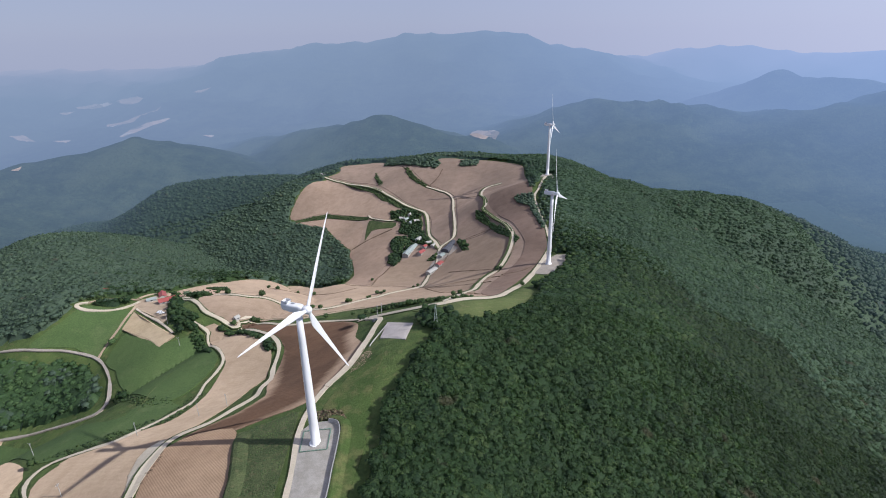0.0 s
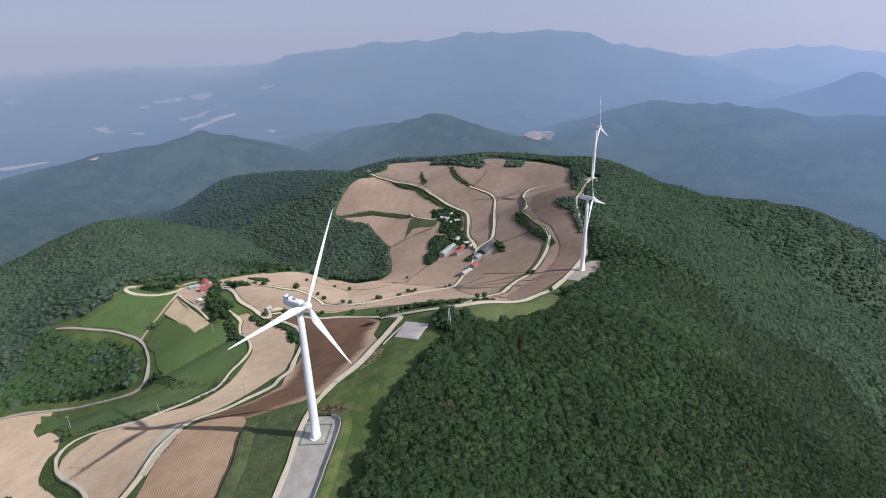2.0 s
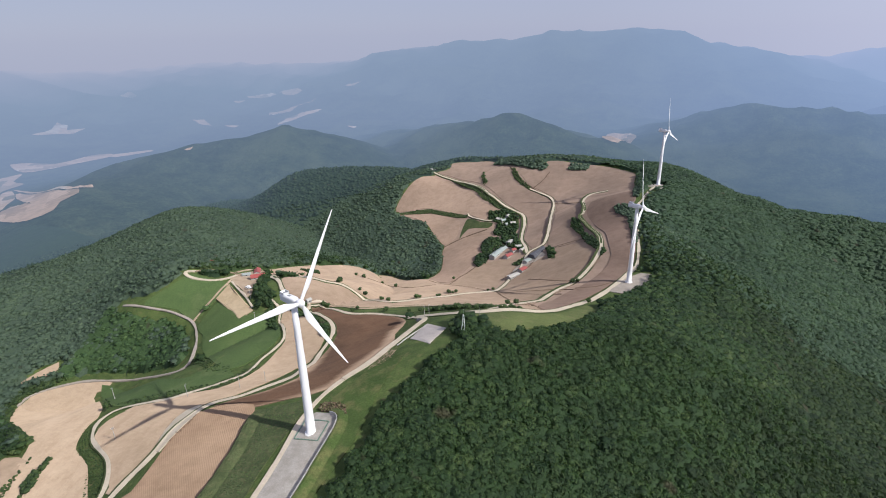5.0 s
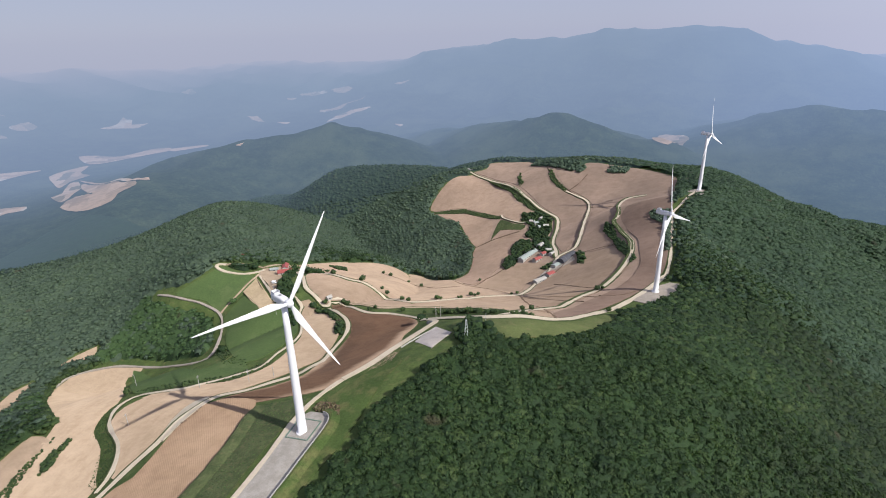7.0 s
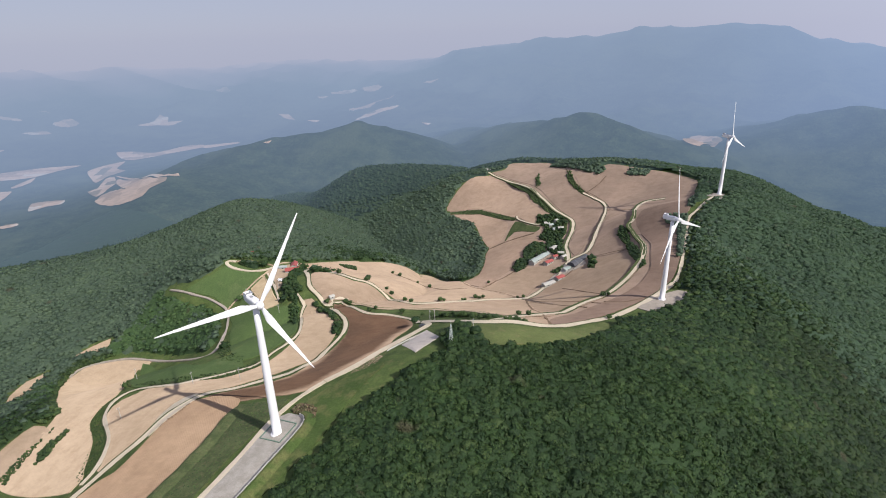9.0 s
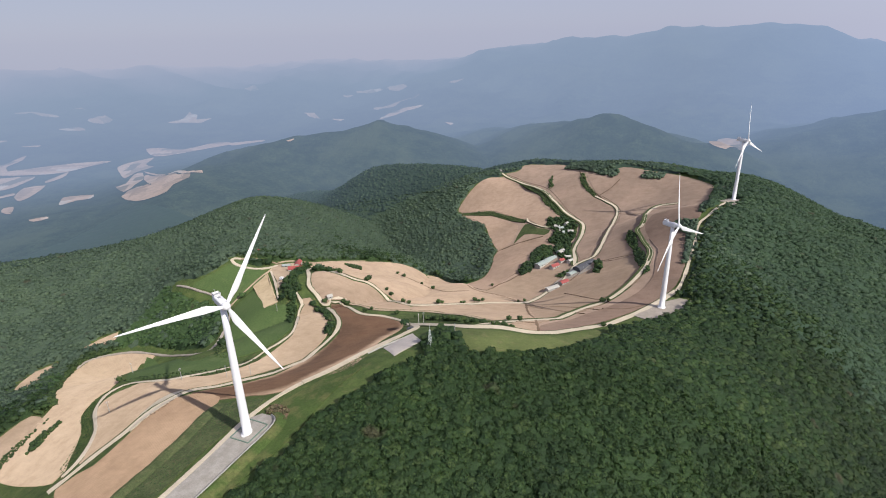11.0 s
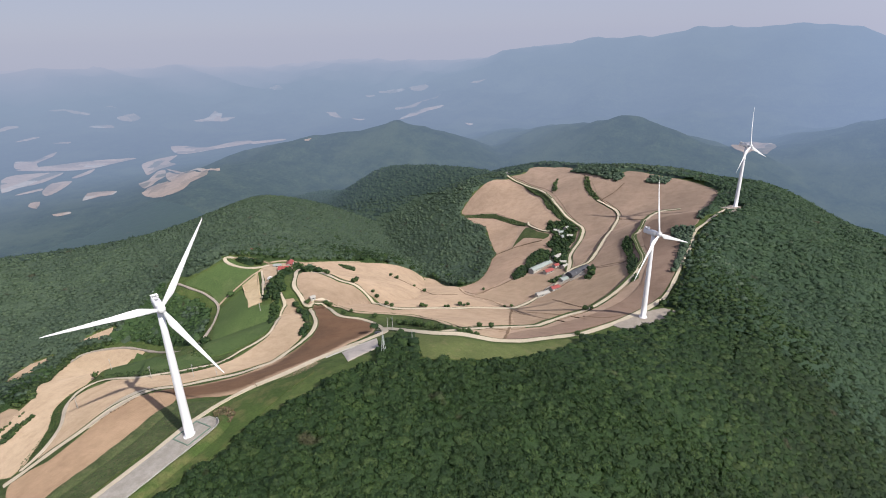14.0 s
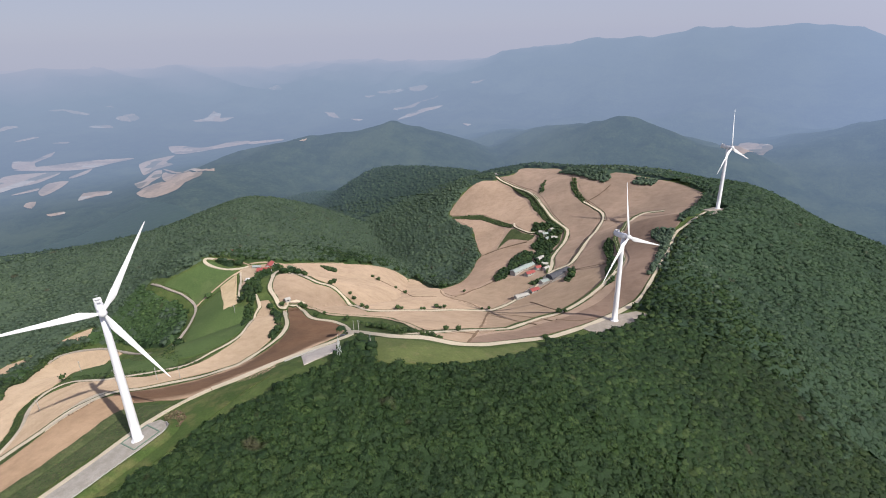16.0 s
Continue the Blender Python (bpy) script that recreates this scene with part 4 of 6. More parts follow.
def draped_road(name, line, width, mat, lift=0.5, wobble=0.38):
    p = spline(line, 4.0)
    d = np.gradient(p, axis=0)
    d /= np.maximum(1e-6, np.hypot(d[:, 0], d[:, 1]))[:, None]
    nrm = np.stack([-d[:, 1], d[:, 0]], 1)
    w = width / 2 + wobble * value_noise(p[:, 0] / 9, p[:, 1] / 9, 5)
    zc = ground(p[:, 0], p[:, 1])
    verts, faces = [], []
    for s, drop in ((-1.0, -1.0), (-1.0, 0.0), (-0.5, 0.05), (0.5, 0.05), (1.0, 0.0), (1.0, -1.0)):
        q = p + nrm * (w * s)[:, None]
        z = np.maximum(zc, ground(q[:, 0], q[:, 1]) * 0.5 + zc * 0.5) + lift + 0.17 + drop
        verts += [(a, b, c) for (a, b), c in zip(q, z)]
    n = len(p)
    for r in range(5):
        for k in range(n - 1):
            faces.append((r * n + k, r * n + k + 1, (r + 1) * n + k + 1, (r + 1) * n + k))
    ob = mesh_object(name, verts, [f[::-1] for f in faces], mat)
    return ob


# ---- the land ----
def spaced(lo, hi, fine_lo, fine_hi, fine, coarse):
    return np.concatenate([np.arange(lo, fine_lo, coarse), np.arange(fine_lo, fine_hi, fine), np.arange(fine_hi, hi + coarse, coarse)])


CENTRE, EDGE = np.array([0.0, 300.0]), 1150.0
gxs, gys = spaced(-1200, 1200, -430, 300, 5, 16), spaced(-900, 1500, 60, 1080, 5, 16)
GX, GY = np.meshgrid(gxs, gys)
GZ = ground(GX, GY)
sunk = np.zeros(GX.shape, bool)
for kind_of, pts in FIELDS.values():
    sunk |= inside(GX, GY, pts) & (near_line(GX, GY, pts + pts[:1]) > 3.5)
GZ = GZ - 0.7 * sunk
nx, ny = len(gxs), len(gys)
idx = np.arange(nx * ny).reshape(ny, nx)
keep = np.hypot(GX - CENTRE[0], GY - CENTRE[1])[:-1, :-1] < EDGE
a, b, c, d = idx[:-1, :-1][keep], idx[:-1, 1:][keep], idx[1:, 1:][keep], idx[1:, :-1][keep]
land = tri_object("ground", np.stack([GX.ravel(), GY.ravel(), GZ.ravel()], 1), np.concatenate([np.stack([a, b, c], 1), np.stack([a, c, d], 1)]), M_GRASS)
tagged(land, "grassy mountain ridge with scrub between fields and woods", "ground", kind="structure")

radii = np.concatenate([np.linspace(EDGE - 40, 2600, 60), np.linspace(2650, 4750, 50)])
turns = np.linspace(0, 2 * math.pi, 900, endpoint=False)
RR, TT = np.meshgrid(radii, turns, indexing="ij")
FX, FY = CENTRE[0] + RR * np.sin(TT), CENTRE[1] + RR * np.cos(TT)
FZ = ground(FX, FY) - np.where(RR < EDGE + 5, 3.0, 0.0)
fi = np.arange(RR.size).reshape(RR.shape)
a, b = fi[:-1], fi[1:]
c, d = np.roll(b, -1, axis=1), np.roll(a, -1, axis=1)
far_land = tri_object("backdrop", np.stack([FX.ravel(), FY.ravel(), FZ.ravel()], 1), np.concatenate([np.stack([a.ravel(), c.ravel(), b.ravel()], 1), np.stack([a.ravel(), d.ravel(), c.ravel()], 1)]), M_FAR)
tagged(far_land, "hazy blue wooded mountains and valley in the distance", "mountains", kind="structure")


# ---- fields, roads, yards ----
KINDS = {
    "tan": ("bare tan field of dry tilled soil", M_TAN), "sand": ("bare sandy field of dry tilled soil", M_SAND), "rose": ("bare reddish-brown upper field of tilled soil", M_ROSE),
    "plough": ("furrowed reddish-tan field beside the road", M_PLOUGH),
    "damp": ("sandy field with freshly turned damp brown soil", M_BROWN),
    "green": ("green crop field on a slope", M_CROP), "stripe": ("harvested plot with pale stripes", M_STRIPE), "meadow": ("rough weedy grass slope beside the turbine yard", M_MEADOW), "rust": ("bare dark reddish-brown field below the turbine road", M_RUST), "clay": ("bare light clay-brown upper field of tilled soil", M_CLAY), "rough": ("rough weedy grass slope beside the turbine yard", M_ROUGH), "hay": ("dry olive grass slope below the road", M_HAY), "lawn": ("mown grass strip beside the woods", M_LAWN),
}
outlines = {}
for n, (kind, pts) in FIELDS.items():
    outlines[n] = np.array(pts, float) if n == "Gs" else closed_spline(pts, 8.0)
    if n in ("gA", "gB", "gC", "fA", "fB", "fC", "G2"):
        outlines[n] = swollen(outlines[n], 3.2 if n in ("gA", "gB") else 2.2)
    label, mat = KINDS[kind]
    if n == "bowl":
        tagged(draped_sheet("field", outlines[n], mat, -0.15, 5.0), "bare reddish-brown terraced fields in a bowl", "field", kind="structure")
        continue
    tagged(draped_sheet("field", outlines[n], mat, 0.2 if n in ("brown_margin", "meadow1", "lawn1") else 0.95 if n == "Gs" else 0.36 if n == "fE" else 0.58 if n == "G2" else 0.4 if n == "G3" else 0.28, 3.0 if n in ("brown_margin", "G2", "G3", "Gs") else 5.0, damp=DAMP_PATCH if n == "brown_margin" else None), label, "field", kind="structure")
for n, (w, pts) in ROADS.items():
    dirt = n in ("farm_track", "crop_path", "valley_road", "field_track", "field_head", "islet_road")
    if n not in ("crest_road", "upper_crest_road", "valley_road", "loop_road", "farm_track", "islet_road", "field_head", "plot_path", "crop_path"):
        # wide strips are grass verges; narrow ones also paint the bank's shade line
        tagged(draped_road("verge", pts, w + (5.0 if n in ("hamlet_road", "terrace_road") else 1.7), M_MEADOW, 0.36, 0.7), "weedy green verge and painted bank shade along a farm road", "grass", kind="structure")
    tagged(draped_road("road", pts, w, M_HAY if n == "crop_path" else M_YARD if n == "valley_road" else M_DIRT if dirt else M_ROAD, 0.8 if n == "valley_road" else 0.5), "narrow dirt farm track between fields" if dirt else "pale winding concrete farm road", "road", kind="structure")
for w, pts in DRAINS:
    tagged(draped_road("drain", pts, w, M_DIRT_DARK, 0.42), "narrow dark drain between fields", "drain", kind="structure")
PAD_LOOK = {"tower_pad": ("grey gravel yard round the turbine foot", M_GRAVEL), "white_pad": ("pale concrete slab beside the road", M_SLAB), "apron": ("worn pale concrete where two roads meet", M_ROAD), "yard": ("trodden earth farm yard", M_DIRT), "house_yard": ("pale gravel forecourt of a hut", M_ROAD)}
for n, pts in PADS.items():
    label, mat = PAD_LOOK.get(n, ("pale gravel yard beside the road", M_YARD))
    tagged(draped_sheet("pavement", swollen(np.array(pts, float), 1.4 if n == "tower_pad" else 0.3), mat, 0.62 if n == "apron" else 0.4, 3.0), label, "yard", kind="structure")

# ---- woods ----


def crown_template(seed, level, lumps, cut=-0.4, tufts=0, squash=0.85, tight=0.72, leaf=0.2):
    """A lumpy crown of radius 1, open below, with loose leaf clusters."""
    rng = np.random.RandomState(seed)
    bm = bmesh.new()
    bmesh.ops.create_icosphere(bm, subdivisions=level, radius=1)
    v = np.array([q.co[:] for q in bm.verts])
    f = np.array([[q.index for q in fc.verts] for fc in bm.faces])
    bm.free()
    dirs = rng.normal(size=(lumps, 3))
    dirs[:, 2] = np.abs(dirs[:, 2]) * 0.9 - 0.15
    dirs /= np.linalg.norm(dirs, axis=1)[:, None]
    near = (v @ dirs.T).max(1)
    r = (0.72 if level < 3 else 0.64) + (0.34 if level < 3 else 0.44) * np.clip((near - tight) / (1 - tight), 0, 1) ** 0.7 + (0.09 if level < 3 else 0.045) * rng.normal(size=len(v))
    v = v * r[:, None]
    v[:, 2] *= squash
    ok = v[f].mean(1)[:, 2] > cut
    f = f[ok]
    used = np.unique(f)
    remap = np.zeros(len(v), int)
    remap[used] = np.arange(len(used))
    vs, fs = [v[used]], [remap[f]]
    if tufts:
        # leaf sprays that stand off the crown, facing outwards and up
        k = rng.randint(0, len(used), tufts)
        c = v[used][k] * rng.uniform(0.96, 1.22, (tufts, 1))
        face = c / np.linalg.norm(c, axis=1)[:, None] + np.array([0, 0, 0.5]) + rng.normal(size=(tufts, 3)) * 0.7
        face /= np.linalg.norm(face, axis=1)[:, None]
        side = np.cross(face, rng.normal(size=(tufts, 3)))
        side /= np.linalg.norm(side, axis=1)[:, None]
        up = np.cross(face, side)
        tri = np.stack([c + leaf * rng.uniform(0.6, 1.3, (tufts, 1)) * (side * math.cos(a) + up * math.sin(a)) for a in (0.0, 2.1, 4.2)], 1)
        vs.append(tri.reshape(-1, 3))
        fs.append(np.arange(tufts * 3).reshape(-1, 3) + len(used))
    return np.vstack(vs), np.vstack(fs)


def stand(name, x, y, size, templates, mat, rng, rise=0.75, label="", category="", tall=1.0, base_z=0.0):
    """Many crowns joined into one mesh."""
    z = ground(x, y) + base_z
    pick = rng.randint(0, len(templates), len(x))
    vs, fs, base = [], [], 0
    for k, (tv, tf) in enumerate(templates):
        s = np.nonzero(pick == k)[0]
        if not len(s):
            continue
        ang = rng.uniform(0, 2 * math.pi, len(s))
        ca, sa = np.cos(ang), np.sin(ang)
        sx = size[s] * rng.uniform(0.85, 1.15, len(s))
        sz = size[s] * rng.uniform(0.85, 1.25, len(s)) * tall
        px = (tv[None, :, 0] * ca[:, None] - tv[None, :, 1] * sa[:, None]) * sx[:, None] + x[s][:, None]
        py = (tv[None, :, 0] * sa[:, None] + tv[None, :, 1] * ca[:, None]) * sx[:, None] + y[s][:, None]
        pz = tv[None, :, 2] * sz[:, None] + (z[s] + sz * rise + rng.uniform(-0.1, 0.3, len(s)) * size[s])[:, None]
        vs.append(np.stack([px, py, pz], 2).reshape(-1, 3))
        fs.append((tf[None] + (np.arange(len(s)) * len(tv))[:, None, None]).reshape(-1, 3) + base)
        base += len(s) * len(tv)
    ob = tri_object(name, np.vstack(vs), np.vstack(fs), mat)
    return tagged(ob, label, category, kind="stuff")


def scatter(x0, x1, y0, y1, step, rng):
    gx, gy = np.meshgrid(np.arange(x0, x1, step), np.arange(y0, y1, step * 0.87))
    gx = gx + (np.arange(gx.shape[0]) % 2)[:, None] * step / 2
    return gx.ravel() + rng.uniform(-0.36, 0.36, gx.size) * step, gy.ravel() + rng.uniform(-0.36, 0.36, gx.size) * step


def open_land(x, y, margin=3.0):
    """True where no wood grows: fields, roads, yards and the clearings round them."""
    res = np.zeros(np.shape(x), bool)
    for n, o in outlines.items():
        lo, hi = o.min(0) - 20, o.max(0) + 20
        s = (x > lo[0]) & (x < hi[0]) & (y > lo[1]) & (y < hi[1])
        if s.any():
            k = np.nonzero(s)[0]
            res[k] |= inside(x[k], y[k], o) | (near_line(x[k], y[k], np.vstack([o, o[:1]])) < (7.0 if n.startswith("lawn") else margin))
    for n, (w, pts) in ROADS.items():
        res |= near_line(x, y, pts) < w / 2 + margin + (4.5 if n == "valley_road" else 1)
    for pts in PADS.values():
        res |= inside(x, y, pts) | (near_line(x, y, pts + pts[:1]) < margin)
    for pts in CLEARINGS + GLADES:
        res |= inside(x, y, pts)
    return res


rng = np.random.RandomState(7)


def understorey(x0, x1, y0, y1, step, low, high, mat):
    """A ragged leaf layer that closes the canopy between the crowns."""
    xs, ys = np.arange(x0, x1, step), np.arange(y0, y1, step)
    gx, gy = np.meshgrid(xs, ys)
    fx, fy = gx.ravel() + rng.uniform(-0.3, 0.3, gx.size) * step, gy.ravel() + rng.uniform(-0.3, 0.3, gx.size) * step
    bare = open_land(fx, fy, 4.5)
    z = ground(fx, fy) + np.where(bare, -1.5, rng.uniform(low, high, fx.size))
    k = np.arange(gx.size).reshape(gx.shape)
    a, b, c, d = k[:-1, :-1].ravel(), k[:-1, 1:].ravel(), k[1:, 1:].ravel(), k[1:, :-1].ravel()
    ok = ~(bare[a] & bare[b] & bare[c] & bare[d])
    tris = np.concatenate([np.stack([a, b, c], 1)[ok], np.stack([a, c, d], 1)[ok]])
    tagged(tri_object("undergrowth", np.stack([fx, fy, z], 1), tris, mat), "leafy undergrowth below the forest crowns", "forest", kind="stuff")


def country(x, y):
    """The stretch of land within the camera's view; beyond it the undergrowth alone goes on."""
    return (y > np.where(np.abs(x - 80) < 200, -85, 40 + np.maximum(0, 60 - x) * 0.26)) & (y > x * 0.9 - 85)


understorey(-60, 160, 90, 471, 2.0, 3.9, 5.3, M_FOREST)
understorey(160, 331, 90, 471, 2.0, 3.9, 5.3, M_FOREST_DARKER)
understorey(-330, -60, 60, 620, 4.0, 3.6, 5.2, M_FOREST)
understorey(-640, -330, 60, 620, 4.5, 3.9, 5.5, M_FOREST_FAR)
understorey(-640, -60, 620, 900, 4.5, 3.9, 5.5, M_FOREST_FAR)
understorey(-405, -250, 228, 398, 3.0, 4.4, 6.4, M_YOUNG)
understorey(331, 560, 90, 400, 5.0, 3.8, 5.4, M_FOREST_LOW)
understorey(331, 560, 400, 900, 6.0, 3.8, 5.4, M_FOREST_EAST)
understorey(100, 331, 471, 900, 5.0, 3.8, 5.4, M_FOREST_EAST)
understorey(-1200, -640, -100, 900, 7.0, 3.8, 6.2, M_FOREST_BACK)
understorey(-800, 1000, 900, 1420, 7.0, 3.8, 6.2, M_FOREST_BACK)
understorey(560, 1200, -100, 900, 9.0, 3.2, 5.8, M_FOREST_BACK)
understorey(-640, 560, -560, 95, 8.0, 2.6, 5.0, M_FOREST)
T_NEAR = [crown_template(s, 3, 16, 0.08, 60, 0.6, 0.8, 0.27) for s in range(8)]
T_MID = [crown_template(20 + s, 2, 7, 0.08, 16, 0.52, 0.72, 0.24) for s in range(8)]
T_EAST = [crown_template(30 + s, 2, 7, 0.08, 34, 0.52, 0.72, 0.2) for s in range(6)]
T_WEST = [crown_template(50 + s, 1, 6, -0.1, 30, 0.56, 0.6, 0.3) for s in range(8)]
T_BACK = [crown_template(90 + s, 1, 6, -0.1, 14, 0.56, 0.6, 0.3) for s in range(6)]
T_FAR = [crown_template(40 + s, 2, 6, 0.1, 0, 0.55) for s in range(6)]
WOOD = "dense green broadleaf mountain forest canopy"
x, y = scatter(-60, 330, 90, 470, 4.2, rng)
ok = ~open_land(x, y) & country(x, y)
x, y = x[ok], y[ok]
size = rng.uniform(1.9, 3.1, len(x)) * (1 + 0.3 * (rng.uniform(0, 1, len(x)) > 0.85))
for low, high in ((90, 200), (200, 330), (330, 471)):
    ok = (y >= low) & (y < high)
    east = value_noise(x / 50, y / 50, 4) * 40 + rng.normal(0, 22, len(x)) + (x - 250) * 0.7 + (y - 440) * 0.5 > 0
    # mask of the crowns that take the darker forest tones
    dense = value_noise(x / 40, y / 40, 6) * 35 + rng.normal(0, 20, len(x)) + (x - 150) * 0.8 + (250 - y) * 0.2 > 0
    for s, m in ((ok & ~east & ~dense, M_FOREST), (ok & ~east & dense, M_FOREST_DARKER), (ok & east & ~dense, M_FOREST_EAST), (ok & east & dense, M_FOREST_DARKER)):
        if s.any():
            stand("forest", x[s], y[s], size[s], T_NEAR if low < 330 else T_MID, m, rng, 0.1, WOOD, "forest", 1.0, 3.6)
x, y = scatter(-700, 520, -90, 1060, 5.4, rng)
ok = ~((x > -60) & (x < 330) & (y > 90) & (y < 470)) & (np.hypot(x, y - 300) < 700) & country(x, y)
x, y = x[ok], y[ok]
ok = ~open_land(x, y)
x, y = x[ok], y[ok]
size = rng.uniform(2.1, 3.9, len(x)) * np.where(x > 150, 1.12, 1.08)
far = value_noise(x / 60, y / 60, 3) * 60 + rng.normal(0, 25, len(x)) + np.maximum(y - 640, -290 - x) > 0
east = (value_noise(x / 50, y / 50, 4) * 40 + rng.normal(0, 22, len(x)) + (x - 250) * 0.7 + (y - 440) * 0.5 > 0) & (x > 60)
low_side = value_noise(x / 50, y / 50, 5) * 50 + rng.normal(0, 70, len(x)) + 420 - y > 0
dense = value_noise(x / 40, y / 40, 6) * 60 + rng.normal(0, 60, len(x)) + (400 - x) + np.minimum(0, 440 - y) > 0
young = (x > -400) & (x < -250) & (y > 228) & (y < 398) & (value_noise(x / 25, y / 25, 9) > -0.5)
for s, m in ((~far & ~young & ~east, M_FOREST), (far & ~young & ~east, M_FOREST_FAR), (young, M_YOUNG), (east & ~low_side, M_FOREST_EAST), (east & low_side & ~dense, M_FOREST_LOW), (east & low_side & dense, M_FOREST_DARKER)):
    stand("forest", x[s], y[s], size[s], T_EAST if m in (M_FOREST_EAST, M_FOREST_LOW, M_FOREST_DARKER) else T_WEST, m, rng, 0.1, WOOD, "forest", 1.0, 3.4)
x, y = scatter(-1150, 900, -200, 1440, 7.4, rng)
r = np.hypot(x, y - 300)
ok = (r < 1140) & (y < 1110) & ((r > 700) | (x < -700) | (x > 520) | (y > 1060) | (y < -40)) & ((x > -780) | (y > 560)) & country(x, y)
x, y = x[ok], y[ok]
ok = ~open_land(x, y)
stand("forest", x[ok], y[ok], rng.uniform(3.0, 5.4, ok.sum()), T_BACK, M_FOREST_BACK, rng, 0.1, WOOD, "forest", 1.0, 3.6)

# hedges and scrub
T_BUSH = [crown_template(60 + s, 2, 5, -0.3, 16) for s in range(5)]
for n, (s, pts) in HEDGES.items():
    p = np.array(pts, float)
    x, y = scatter(*(p[:, 0].min(), p[:, 0].max(), p[:, 1].min(), p[:, 1].max()), max(1.6, s * 1.1), rng)
    ok = inside(x, y, p)
    if n.startswith(("h_h", "k_")):
        ok &= rng.uniform(0, 1, len(x)) < (0.62 if n == "k_bank" else 0.25 if n in ("h_h4", "h_h5") else 0.45)
    if n == "h_vill":
        ok &= rng.uniform(0, 1, len(x)) < 0.62
    for w, line in ROADS.values():
        ok &= near_line(x, y, line) > w / 2 + 0.4
    if n.startswith(("h_h", "k_bank")) or n in ("h_vill", "h_rubble"):
        tagged(draped_sheet("verge", p, M_DIRT_DARK if n == "h_rubble" else M_MEADOW, 0.36, 5.0), "grassy verge under bushes between fields", "grass", kind="structure")
    if ok.sum():
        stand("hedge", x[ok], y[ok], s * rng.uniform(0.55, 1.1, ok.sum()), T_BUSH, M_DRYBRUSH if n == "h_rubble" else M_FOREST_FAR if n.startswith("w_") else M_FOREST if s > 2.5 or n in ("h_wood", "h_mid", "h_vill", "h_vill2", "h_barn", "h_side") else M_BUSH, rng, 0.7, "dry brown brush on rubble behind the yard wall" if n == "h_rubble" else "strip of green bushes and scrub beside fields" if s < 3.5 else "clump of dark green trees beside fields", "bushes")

# pale stones tipped down the slope beside the road
x, y = scatter(-56, -42, 244, 271, 0.75, rng)
ok = inside(x, y, np.array(STONES, float)) & (rng.uniform(0, 1, len(x)) < 0.7)
stand("stones", x[ok], y[ok], rng.uniform(0.1, 0.36, ok.sum()), T_FAR, M_DIRT, rng, 0.9, "pale broken stones tipped beside the road", "stones")

edge = spline([(-146, 221), (-146, 215), (-145, 210), (-146, 204), (-147.5, 198)], 0.5)
x, y = edge[:, 0] + rng.normal(0, 0.6, len(edge)), edge[:, 1] + rng.normal(0, 0.5, len(edge))
stand("stones", x, y, rng.uniform(0.25, 0.75, len(x)), T_FAR, M_DIRT_DARK, rng, 0.4, "dark broken stones along the road edge", "stones")

# weeds and tussocks on the rough grass
for n, gap, low, high in (("meadow1", 1.2, 0.18, 0.42),):
    o = outlines[n]
    x, y = scatter(o[:, 0].min(), o[:, 0].max(), o[:, 1].min(), o[:, 1].max(), gap, rng)
    ok = inside(x, y, o) & (rng.uniform(0, 1, len(x)) < 0.75) & (near_line(x, y, np.vstack([outlines["gB"], outlines["gB"][:1]])) > 1.5) & ~inside(x, y, outlines["gB"])
    stand("weeds", x[ok], y[ok], rng.uniform(low, high, ok.sum()), T_FAR, M_BUSH, rng, 0.9, "scattered weeds and tussocks on rough grass", "weeds")


def tree(x, y, size, tv, tf):
    t = new("tree")
    t.location = (x, y, at(x, y, -0.2))
    bm = bmesh.new()
    pipe(bm, (0, 0, 0), (0.1, 0, size * 1.3), 0.11 * size * 0.6, 8, 0.05 * size)
    for k in range(5):
        a = k * 2.4
        pipe(bm, (0.05, 0, size * (0.7 + 0.1 * k)), (math.cos(a) * size * 0.6, math.sin(a) * size * 0.6, size * (1.3 + 0.1 * k)), 0.04 * size, 6, 0.015 * size)
    part("trunk", bm, M_BARK, t)
    me = bpy.data.meshes.new("crown")
    me.from_pydata([(q[0] * size, q[1] * size, q[2] * size * 1.05 + size * 1.35) for q in tv], [], [tuple(int(i) for i in f) for f in tf])
    me.materials.append(M_BUSH)
    c = new("crown", me)
    c.parent = t
    return tagged(t, "small rounded green tree standing at a field edge", "tree", "trees along the field edges")


T_TREE = [crown_template(80 + s, 3, 10, -0.5, 160) for s in range(4)]
masters = {}
for k, (x, y) in enumerate(LONE_TREES):
    key = k % 4
    if key not in masters:
        masters[key] = tree(x, y, 2.6, *T_TREE[key])
    else:
        c = copy_thing(masters[key], pose(x, y, at(x, y, -0.2), 0, 0, k * 77))
        c.scale = [rng.uniform(0.5, 0.95)] * 3


# ---- wind turbines ----


